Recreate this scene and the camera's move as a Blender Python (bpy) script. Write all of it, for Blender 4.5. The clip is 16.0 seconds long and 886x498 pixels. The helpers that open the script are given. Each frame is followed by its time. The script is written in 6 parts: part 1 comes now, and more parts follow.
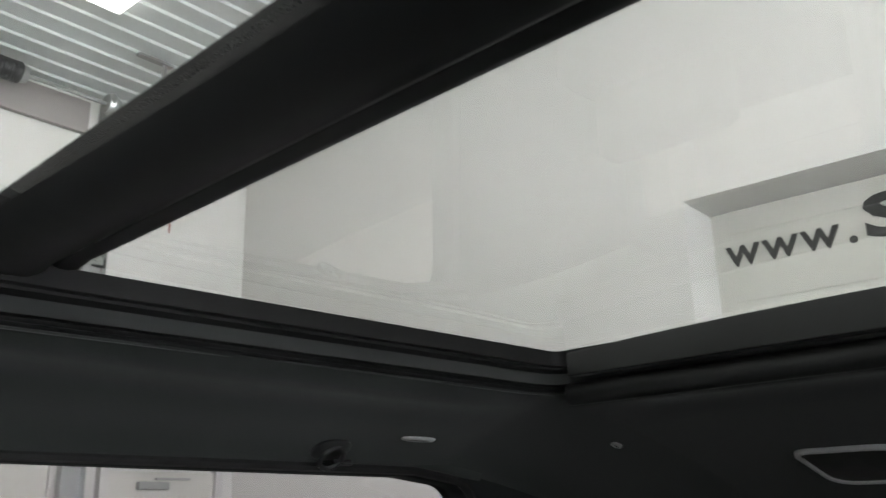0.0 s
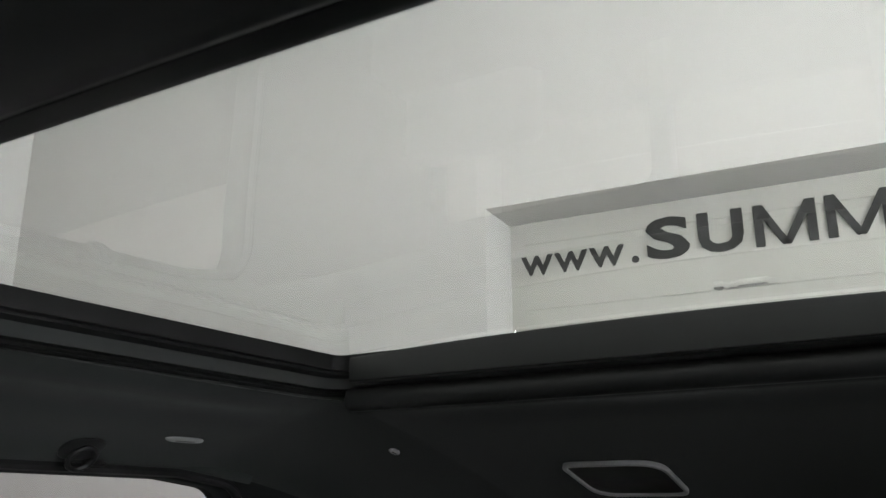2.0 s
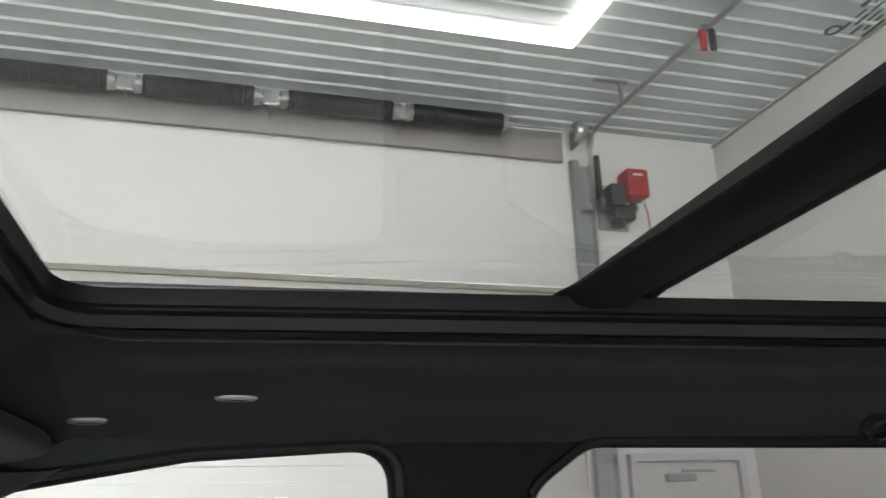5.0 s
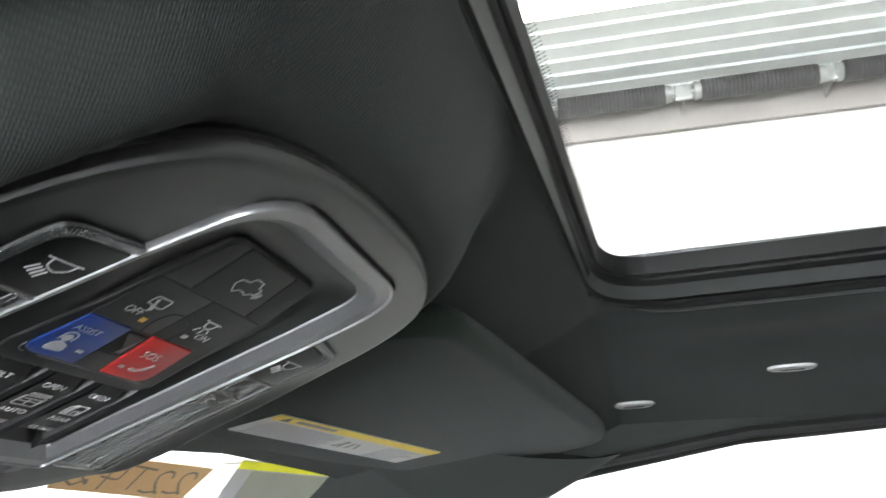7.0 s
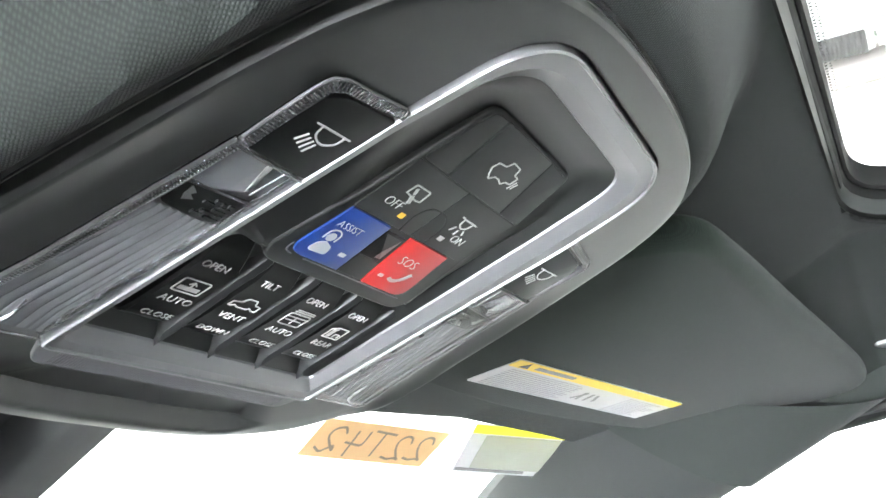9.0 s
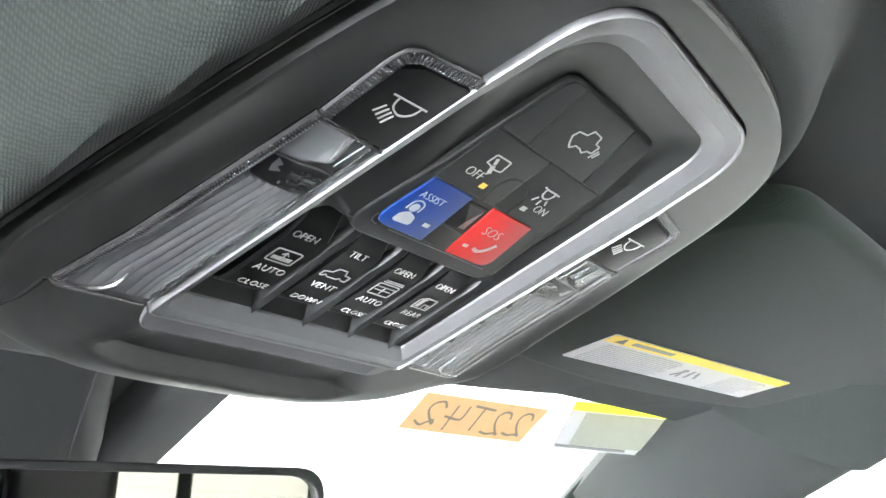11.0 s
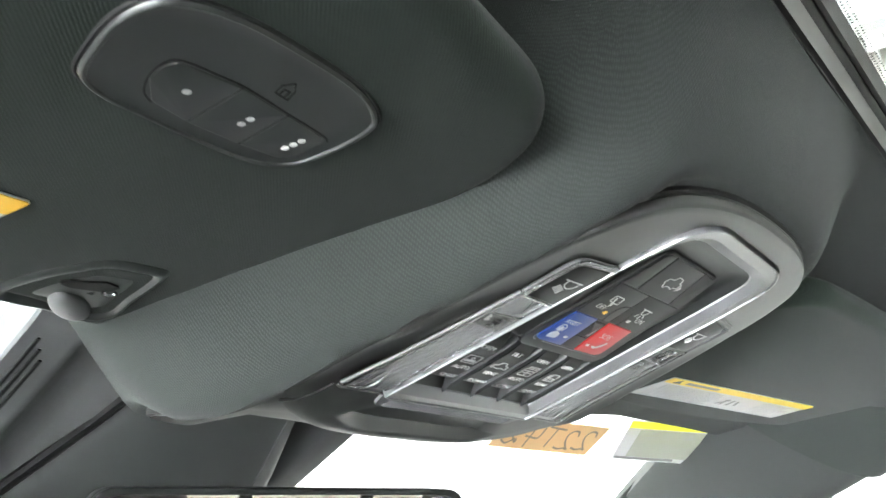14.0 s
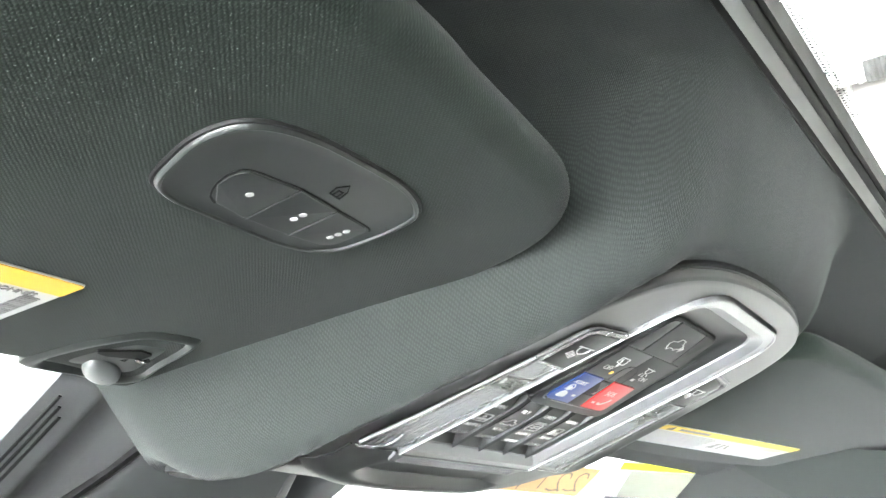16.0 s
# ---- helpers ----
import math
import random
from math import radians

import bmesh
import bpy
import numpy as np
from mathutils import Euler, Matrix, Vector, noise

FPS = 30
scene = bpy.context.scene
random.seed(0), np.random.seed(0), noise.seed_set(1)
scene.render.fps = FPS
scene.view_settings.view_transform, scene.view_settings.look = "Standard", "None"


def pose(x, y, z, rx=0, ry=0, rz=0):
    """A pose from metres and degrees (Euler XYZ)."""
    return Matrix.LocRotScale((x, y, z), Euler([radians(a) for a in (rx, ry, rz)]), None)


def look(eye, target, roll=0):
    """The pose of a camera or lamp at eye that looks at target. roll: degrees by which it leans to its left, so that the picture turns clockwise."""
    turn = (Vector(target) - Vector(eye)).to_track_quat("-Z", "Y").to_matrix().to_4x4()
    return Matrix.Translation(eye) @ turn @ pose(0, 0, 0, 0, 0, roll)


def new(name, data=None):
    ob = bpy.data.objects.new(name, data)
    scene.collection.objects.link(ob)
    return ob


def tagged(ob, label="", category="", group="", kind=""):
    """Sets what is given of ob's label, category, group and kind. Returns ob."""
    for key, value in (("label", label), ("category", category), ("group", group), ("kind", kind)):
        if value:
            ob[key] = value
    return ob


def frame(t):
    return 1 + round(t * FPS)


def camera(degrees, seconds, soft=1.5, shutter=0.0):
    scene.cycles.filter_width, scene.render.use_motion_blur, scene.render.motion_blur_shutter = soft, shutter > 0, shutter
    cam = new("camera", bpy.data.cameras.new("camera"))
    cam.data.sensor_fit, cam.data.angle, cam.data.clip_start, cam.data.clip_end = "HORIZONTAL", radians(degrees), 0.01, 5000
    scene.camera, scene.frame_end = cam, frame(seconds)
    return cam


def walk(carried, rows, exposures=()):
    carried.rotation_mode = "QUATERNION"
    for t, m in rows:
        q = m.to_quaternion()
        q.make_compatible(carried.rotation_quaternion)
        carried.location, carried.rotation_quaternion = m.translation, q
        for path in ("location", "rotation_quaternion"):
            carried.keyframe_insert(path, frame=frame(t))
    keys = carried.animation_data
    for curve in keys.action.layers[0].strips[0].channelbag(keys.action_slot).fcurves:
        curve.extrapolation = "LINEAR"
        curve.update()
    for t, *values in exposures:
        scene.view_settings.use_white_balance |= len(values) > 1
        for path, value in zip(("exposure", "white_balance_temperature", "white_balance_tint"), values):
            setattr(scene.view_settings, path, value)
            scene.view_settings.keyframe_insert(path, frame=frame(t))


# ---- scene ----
cam = camera(54.6, 16.0, soft=1.5, shutter=0.35)
PATH = [
    (0.0, (-0.2002, -0.4636, 1.6795), (0.4553, -1.1579, 1.9767), -1.34),
    (0.5, (-0.1790, -0.5145, 1.6845), (0.4064, -1.2693, 1.9806), -1.58),
    (1.0, (-0.1616, -0.5506, 1.6891), (0.3683, -1.3464, 1.9825), -1.22),
    (1.5, (-0.1697, -0.5479, 1.6941), (0.3290, -1.3646, 1.9844), -0.65),
    (2.0, (-0.1933, -0.5005, 1.6992), (0.2844, -1.3313, 1.9847), -0.21),
    (2.5, (-0.2423, -0.4450, 1.6924), (0.2728, -1.2538, 1.9761), 0.01),
    (3.0, (-0.2782, -0.3936, 1.6911), (0.3626, -1.1077, 1.9728), 0.59),
    (3.5, (-0.3265, -0.3506, 1.6714), (0.4306, -0.9371, 1.9591), -0.73),
    (3.7, (-0.3420, -0.3352, 1.6638), (0.4518, -0.8697, 1.9539), -1.05),
    (5.8, (-0.3287, -0.2885, 1.6424), (0.6190, -0.3313, 1.9589), -2.52),
    (6.0, (-0.3234, -0.2739, 1.6390), (0.6241, -0.2624, 1.9587), -2.72),
    (6.5, (-0.3142, -0.2353, 1.6420), (0.6213, -0.0982, 1.9676), -2.35),
    (7.0, (-0.2724, -0.2108, 1.6308), (0.6393, 0.0312, 1.9628), -2.00),
    (7.5, (-0.2446, -0.1927, 1.6181), (0.6346, 0.1416, 1.9578), -1.55),
    (8.0, (-0.2403, -0.1832, 1.6138), (0.6141, 0.2043, 1.9602), -1.45),
    (8.5, (-0.2453, -0.1750, 1.6091), (0.5938, 0.2456, 1.9543), -2.97),
    (9.0, (-0.2475, -0.1701, 1.6004), (0.5823, 0.2727, 1.9401), -3.20),
    (9.5, (-0.2452, -0.1697, 1.5971), (0.5745, 0.2933, 1.9344), -3.07),
    (10.0, (-0.2454, -0.1731, 1.5952), (0.5527, 0.3286, 1.9289), -2.26),
    (12.5, (-0.2560, -0.1910, 1.5909), (0.5009, 0.3805, 1.9080), -0.99),
    (13.0, (-0.2886, -0.1998, 1.5889), (0.4668, 0.3746, 1.9043), -1.13),
    (13.5, (-0.3712, -0.2155, 1.5962), (0.3824, 0.3612, 1.9118), -1.27),
    (14.0, (-0.4191, -0.2308, 1.6027), (0.3362, 0.3437, 1.9180), -1.45),
    (14.5, (-0.4465, -0.2324, 1.6124), (0.3117, 0.3352, 1.9333), -1.55),
    (15.0, (-0.4504, -0.2299, 1.6139), (0.3108, 0.3310, 1.9392), -1.63),
    (15.5, (-0.4523, -0.2296, 1.6154), (0.3109, 0.3261, 1.9452), -1.71),
    (16.0, (-0.4503, -0.2300, 1.6160), (0.3130, 0.3170, 1.9598), -1.75),
]
EXPOSE = [(0.0, -1.95, 6500, 11), (2.0, -2.1, 6500, 11), (3.7, -2.0, 6500, 11), (5.8, -2.55, 6550, 11), (6.5, -2.05, 6550, 11), (7.0, -0.95, 6500, 11), (7.5, -0.15, 6500, 11), (8.0, 0.25, 6450, 10), (9.0, 0.5, 6400, 10), (12.5, 0.58, 6450, 9), (13.5, 0.46, 6500, 8), (14.0, 0.26, 6500, 8), (15.0, 0.82, 6500, 8), (16.0, 0.98, 6500, 9)]
walk(cam, [(t, look(e, g, r)) for t, e, g, r in PATH], exposures=EXPOSE)

# ---- light: LED frames under the garage ceiling, and daylight by an added west opening ----
world = bpy.data.worlds.new("world")
world.use_nodes = True
world.node_tree.nodes["Background"].inputs[0].default_value = (0.93, 0.97, 1.0, 1)
world.node_tree.nodes["Background"].inputs[1].default_value = 105.0     # overcast daylight that enters by the added west opening
scene.world = world
GARAGE = pose(0, 0, 0, 0, 0, 3.0)      # the bay stands three degrees askew to the truck
LED_STRENGTH = 33.0


# ---- materials ----
def principled(name, colour, rough=0.6, metal=0.0, spec=0.5):
    m = bpy.data.materials.new(name)
    m.use_nodes = True
    b = m.node_tree.nodes["Principled BSDF"]
    b.inputs["Base Color"].default_value = (*colour, 1)
    b.inputs["Roughness"].default_value = rough
    b.inputs["Metallic"].default_value = metal
    b.inputs["Specular IOR Level"].default_value = spec
    return m, m.node_tree, b


def vary(nt, b, colour, scale, amount, rough, rough_amount, bump=0.0, bump_scale=400.0, dist=0.001):
    """Noise at two scales on colour and roughness, and a fine relief."""
    tc = nt.nodes.new("ShaderNodeTexCoord")
    n = nt.nodes.new("ShaderNodeTexNoise")
    n.inputs["Scale"].default_value = scale
    n.inputs["Detail"].default_value = 8
    nt.links.new(tc.outputs["Object"], n.inputs["Vector"])
    ramp = nt.nodes.new("ShaderNodeMapRange")
    ramp.inputs["To Min"].default_value = 1 - amount
    ramp.inputs["To Max"].default_value = 1 + amount
    nt.links.new(n.outputs["Fac"], ramp.inputs["Value"])
    mix = nt.nodes.new("ShaderNodeVectorMath")
    mix.operation = "SCALE"
    mix.inputs[0].default_value = colour
    nt.links.new(ramp.outputs[0], mix.inputs["Scale"])
    nt.links.new(mix.outputs[0], b.inputs["Base Color"])
    rr = nt.nodes.new("ShaderNodeMapRange")
    rr.inputs["To Min"].default_value = rough - rough_amount
    rr.inputs["To Max"].default_value = rough + rough_amount
    nt.links.new(n.outputs["Fac"], rr.inputs["Value"])
    nt.links.new(rr.outputs[0], b.inputs["Roughness"])
    if bump:
        f = nt.nodes.new("ShaderNodeTexNoise")
        f.inputs["Scale"].default_value = bump_scale
        f.inputs["Detail"].default_value = 4
        nt.links.new(tc.outputs["Object"], f.inputs["Vector"])
        bp = nt.nodes.new("ShaderNodeBump")
        bp.inputs["Strength"].default_value = bump
        bp.inputs["Distance"].default_value = dist
        nt.links.new(f.outputs["Fac"], bp.inputs["Height"])
        nt.links.new(bp.outputs[0], b.inputs["Normal"])
    return tc


def plain(name, colour, rough=0.6, metal=0.0, scale=12.0, amount=0.12, ra=0.06, bump=0.0, bump_scale=400.0, dist=0.001, spec=0.5):
    m, nt, b = principled(name, colour, rough, metal, spec)
    vary(nt, b, colour, scale, amount, rough, ra, bump, bump_scale, dist)
    return m


def fabric(name, colour, pitch, strength, dist, sheen=0.15):
    """Knitted cloth: rows of small stitches as relief, paler crowns, darker gaps."""
    m, nt, b = principled(name, colour, 0.88, 0, 0.12)
    tc = nt.nodes.new("ShaderNodeTexCoord")
    mp = nt.nodes.new("ShaderNodeMapping")
    mp.inputs["Rotation"].default_value = (0, 0, radians(38))
    mp.inputs["Scale"].default_value = (1.0, 0.72, 1.0)
    nt.links.new(tc.outputs["Object"], mp.inputs["Vector"])
    vo = nt.nodes.new("ShaderNodeTexVoronoi")
    vo.voronoi_dimensions = "2D"
    vo.inputs["Scale"].default_value = 1.0 / pitch
    vo.inputs["Randomness"].default_value = 0.22
    nt.links.new(mp.outputs[0], vo.inputs["Vector"])
    mul = nt.nodes.new("ShaderNodeMapRange")
    mul.inputs["From Min"].default_value, mul.inputs["From Max"].default_value = 0.0, 0.52
    mul.inputs["To Min"].default_value, mul.inputs["To Max"].default_value = 1.0, 0.0
    nt.links.new(vo.outputs["Distance"], mul.inputs["Value"])
    n = nt.nodes.new("ShaderNodeTexNoise")
    n.inputs["Scale"].default_value = 9
    n.inputs["Detail"].default_value = 6
    nt.links.new(tc.outputs["Object"], n.inputs["Vector"])
    mr = nt.nodes.new("ShaderNodeMapRange")
    mr.inputs["To Min"].default_value, mr.inputs["To Max"].default_value = 0.72, 1.50
    nt.links.new(mul.outputs[0], mr.inputs["Value"])
    nr = nt.nodes.new("ShaderNodeMapRange")
    nr.inputs["To Min"].default_value, nr.inputs["To Max"].default_value = 0.85, 1.15
    nt.links.new(n.outputs["Fac"], nr.inputs["Value"])
    k = nt.nodes.new("ShaderNodeMath")
    k.operation = "MULTIPLY"
    nt.links.new(mr.outputs[0], k.inputs[0])
    nt.links.new(nr.outputs[0], k.inputs[1])
    sc = nt.nodes.new("ShaderNodeVectorMath")
    sc.operation = "SCALE"
    sc.inputs[0].default_value = colour
    nt.links.new(k.outputs[0], sc.inputs["Scale"])
    nt.links.new(sc.outputs[0], b.inputs["Base Color"])
    bp = nt.nodes.new("ShaderNodeBump")
    bp.inputs["Strength"].default_value = strength
    bp.inputs["Distance"].default_value = dist
    nt.links.new(mul.outputs[0], bp.inputs["Height"])
    nt.links.new(bp.outputs[0], b.inputs["Normal"])
    b.inputs["Sheen Weight"].default_value = sheen
    b.inputs["Sheen Roughness"].default_value = 0.4
    return m


def tinted(name, colour, reflect=1.0, even=None):
    """A thin pane: straight-through tint with a mirror film by Fresnel."""
    m = bpy.data.materials.new(name)
    m.use_nodes = True
    nt = m.node_tree
    nt.nodes.remove(nt.nodes["Principled BSDF"])
    out = nt.nodes["Material Output"]
    tr = nt.nodes.new("ShaderNodeBsdfTransparent")
    tr.inputs["Color"].default_value = (*colour, 1)
    gl = nt.nodes.new("ShaderNodeBsdfGlossy")
    gl.inputs["Roughness"].default_value = 0.0
    gl.inputs["Color"].default_value = (reflect, reflect, reflect, 1)
    fr = nt.nodes.new("ShaderNodeFresnel")
    fr.inputs["IOR"].default_value = 1.5
    mx = nt.nodes.new("ShaderNodeMixShader")
    if even is None:
        nt.links.new(fr.outputs[0], mx.inputs[0])
    else:
        mx.inputs[0].default_value = even
    nt.links.new(tr.outputs[0], mx.inputs[1])
    nt.links.new(gl.outputs[0], mx.inputs[2])
    nt.links.new(mx.outputs[0], out.inputs["Surface"])
    return m


def glowing(name, colour, strength):
    m = bpy.data.materials.new(name)
    m.use_nodes = True
    nt = m.node_tree
    nt.nodes.remove(nt.nodes["Principled BSDF"])
    e = nt.nodes.new("ShaderNodeEmission")
    e.inputs["Color"].default_value = (*colour, 1)
    e.inputs["Strength"].default_value = strength
    nt.links.new(e.outputs[0], nt.nodes["Material Output"].inputs["Surface"])
    return m


HEADLINER = fabric("headliner_cloth", (0.0162, 0.0187, 0.0172), 0.00084, 0.42, 0.0004, 0.04)
VISOR_CLOTH = fabric("visor_cloth", (0.0074, 0.0113, 0.0086), 0.00095, 0.32, 0.0003, 0.04)
TRIM = plain("black_trim", (0.0065, 0.007, 0.007), 0.5, 0, 20, 0.2, 0.08, 0.15, 900, 0.0004, 0.25)
CABSIDE = plain("cab_side_trim", (0.0060, 0.0066, 0.0064), 0.82, 0, 20, 0.2, 0.08, 0.25, 900, 0.0004, 0.06)
RUBBER = plain("seal_rubber", (0.004, 0.004, 0.004), 0.6, 0, 30, 0.25, 0.1, 0.2, 700, 0.0005, 0.2)
COWL = plain("cowl_plastic", (0.078, 0.080, 0.082), 0.68, 0, 18, 0.1, 0.06, 0.2, 1500, 0.0003, 0.22)
DRUM = plain("drum_plastic", (0.030, 0.032, 0.0315), 0.56, 0, 18, 0.1, 0.06, 0.15, 1500, 0.0003, 0.16)
TRACK = plain("track_grey", (0.026, 0.028, 0.027), 0.45, 0.0, 25, 0.2, 0.1)
PILLAR = plain("pillar_plastic", (0.0135, 0.0150, 0.0142), 0.62, 0, 18, 0.1, 0.06, 0.25, 1500, 0.0003, 0.2)
BEZEL = plain("bezel_plastic", (0.0150, 0.0158, 0.0150), 0.39, 0, 25, 0.08, 0.03, 0.08, 3500, 0.0001, 0.50)
BOWL = plain("bowl_plastic", (0.0110, 0.0117, 0.0112), 0.40, 0, 25, 0.1, 0.03, 0.08, 3500, 0.00012, 0.34)
SILVER = plain("satin_silver", (0.135, 0.136, 0.140), 0.30, 0.5, 40, 0.04, 0.03)
CHROME = plain("bright_chrome", (0.30, 0.30, 0.313), 0.20, 0.8, 40, 0.04, 0.03)
KEY = plain("key_black", (0.0048, 0.0051, 0.0050), 0.36, 0, 30, 0.15, 0.03, 0.06, 3500, 0.0001, 0.08)
PANEL = plain("panel_black", (0.0098, 0.0103, 0.0098), 0.50, 0, 30, 0.12, 0.03, 0.06, 3500, 0.0001, 0.20)
STRIP = plain("strip_grey", (0.060, 0.060, 0.063), 0.42, 0.3, 60, 0.1, 0.06, 0.3, 1800, 0.0003)
BLUE = plain("assist_blue", (0.0035, 0.022, 0.125), 0.40, 0, 30, 0.06, 0.04, spec=0.2)
RED = plain("sos_red", (0.28, 0.013, 0.012), 0.40, 0, 30, 0.06, 0.04, spec=0.2)
PRINT = plain("white_print", (0.27, 0.27, 0.265), 0.5, 0, 60, 0.08, 0.04)
AMBER = plain("amber_led", (0.75, 0.45, 0.20), 0.4, 0, 60, 0.08, 0.04)
PAPER = plain("label_paper", (0.41, 0.41, 0.415), 0.6, 0, 30, 0.05, 0.05)
YELLOW = plain("label_yellow", (0.60, 0.41, 0.026), 0.5, 0, 30, 0.05, 0.05)
AMBER = plain("amber_print", (0.62, 0.34, 0.025), 0.5, 0, 40, 0.05, 0.04)
NEON = plain("sticker_yellow", (0.80, 0.78, 0.02), 0.5, 0, 30, 0.05, 0.05)
KRAFT = plain("sticker_tan", (0.70, 0.45, 0.22), 0.6, 0, 30, 0.08, 0.05)
INK = plain("ink_grey", (0.16, 0.16, 0.16), 0.6, 0, 30, 0.1, 0.05)
INK_PALE = plain("ink_pale", (0.31, 0.31, 0.32), 0.6, 0, 30, 0.1, 0.05)
DATA = plain("data_green_grey", (0.26, 0.27, 0.22), 0.6, 0, 30, 0.1, 0.05)
WALLPAINT = plain("white_wall_panel", (0.77, 0.76, 0.735), 0.45, 0, 0.7, 0.05, 0.06, 0.1, 6, 0.002)
CEIL = plain("white_ribbed_steel", (0.72, 0.76, 0.76), 0.40, 0, 0.8, 0.05, 0.06)
FLOOR = plain("garage_concrete", (0.29, 0.285, 0.28), 0.5, 0, 0.9, 0.15, 0.1, 0.2, 30, 0.002)
DOORPAINT = plain("white_door_panel", (0.66, 0.65, 0.61), 0.4, 0, 0.9, 0.05, 0.05)
# brown-grey that holds the shade on the wall behind the door springs
HEADER = plain("shaded_header", (0.30, 0.28, 0.27), 0.6, 0, 2.5, 0.2, 0.1)
SPRING = plain("black_spring", (0.025, 0.025, 0.027), 0.45, 0.4, 30, 0.2, 0.1)
GALV = plain("galvanised_steel", (0.45, 0.46, 0.46), 0.38, 0.8, 25, 0.15, 0.1)
SEAMGREY = plain("weather_strip_tan", (0.33, 0.30, 0.26), 0.6, 0, 5, 0.1, 0.05)
MOTOR_RED = plain("motor_red", (0.30, 0.03, 0.03), 0.45, 0, 15, 0.15, 0.08)
MOTOR_DARK = plain("motor_dark", (0.06, 0.06, 0.06), 0.5, 0.3, 15, 0.2, 0.08)
SIGN_PANEL = plain("sign_panel", (0.66, 0.65, 0.64), 0.45, 0, 1.5, 0.05, 0.05)
LETTER = plain("sign_letter", (0.035, 0.035, 0.035), 0.5, 0, 15, 0.1, 0.05)
SEAT = plain("seat_black", (0.02, 0.02, 0.021), 0.55, 0, 15, 0.15, 0.1, 0.3, 500, 0.0006)
PAINT = plain("truck_paint", (0.05, 0.05, 0.055), 0.25, 0.2, 5, 0.05, 0.03)
ROOF_GLASS = tinted("roof_glass", (0.62, 0.63, 0.605))
CLEAR = tinted("clear_glass", (0.93, 0.95, 0.94))
PRIVACY = tinted("privacy_glass", (0.47, 0.455, 0.46))
REAR_GLASS = tinted("rear_glass", (0.24, 0.234, 0.212))
MIRROR = plain("mirror_silver", (0.62, 0.63, 0.60), 0.02, 1.0, 5, 0.01, 0.01)
LENS = tinted("clear_lens", (0.95, 0.96, 0.97), 1.0, 0.07)
FLUTED = plain("fluted_reflector", (0.23, 0.234, 0.244), 0.25, 0.5, 60, 0.05, 0.05)
BLADE = plain("blade_grey", (0.0120, 0.0123, 0.0127), 0.42, 0, 60, 0.1, 0.04, 0.05, 3500, 0.0001, 0.20)
GLASSY = plain("clear_ridges", (0.035, 0.036, 0.036), 0.18, 0.1, 200, 0.3, 0.05)
CATCH = plain("catch_grey", (0.085, 0.088, 0.088), 0.36, 0, 30, 0.06, 0.04)
MARKER = plain("marker_brown", (0.24, 0.19, 0.13), 0.6, 0, 30, 0.15, 0.05)
LED = glowing("led_white", (1.0, 0.985, 0.96), LED_STRENGTH)
DOTS = plain("dot_print", (0.62, 0.62, 0.61), 0.5, 0, 60, 0.08, 0.04)
MODULE = plain("module_plastic", (0.013, 0.0145, 0.0138), 0.36, 0, 25, 0.08, 0.05, 0.1, 2500, 0.0002)
# stronger glow for added frames out of view, a fill for the cab
LED_FILL = glowing("led_white_fill", (1.0, 0.985, 0.96), LED_STRENGTH * 2.6)
SPEAKER_RIM = plain("speaker_rim_grey", (0.30, 0.30, 0.30), 0.35, 0.2, 30, 0.08, 0.05)
RIMGREY = plain("rim_grey", (0.17, 0.17, 0.17), 0.35, 0.2, 30, 0.08, 0.05)


# ---- builders ----
def put(name, bm, mat, parent=None, label="", smooth=True, m=None, crease=38):
    """Links a bmesh as one object; as a part when it has a parent."""
    me = bpy.data.meshes.new(name)
    bmesh.ops.recalc_face_normals(bm, faces=bm.faces)
    bm.to_mesh(me)
    bm.free()
    me.materials.append(mat)
    for p in me.polygons:
        p.use_smooth = smooth and abs(p.normal.z) < 0.9995
    if smooth:
        me.set_sharp_from_angle(angle=radians(crease))
    ob = new(name, me)
    if parent:
        ob.parent = parent
    if m is not None:
        ob.matrix_basis = m
    if label:
        ob["label"] = label
    return ob


part = put


def thing(name, m, label, category, group="", kind=""):
    ob = new(name)
    ob.empty_display_size = 0.05
    ob.matrix_basis = m
    return tagged(ob, label, category, group, kind)


def box(sx, sy, sz, at=(0, 0, 0), bevel=0.0, seg=2, bm=None, turn=None):
    own = bmesh.new()
    bmesh.ops.create_cube(own, size=1, matrix=Matrix.Diagonal((sx, sy, sz, 1)))
    if bevel:
        bmesh.ops.bevel(own, geom=own.edges[:], offset=bevel, segments=seg, affect="EDGES", profile=0.6)
    m = Matrix.Translation(at) @ (turn or Matrix())
    bmesh.ops.transform(own, matrix=m, verts=own.verts)
    if bm is None:
        return own
    tmp = bpy.data.meshes.new("tmp")
    own.to_mesh(tmp)
    own.free()
    bm.from_mesh(tmp)
    bpy.data.meshes.remove(tmp)
    return bm


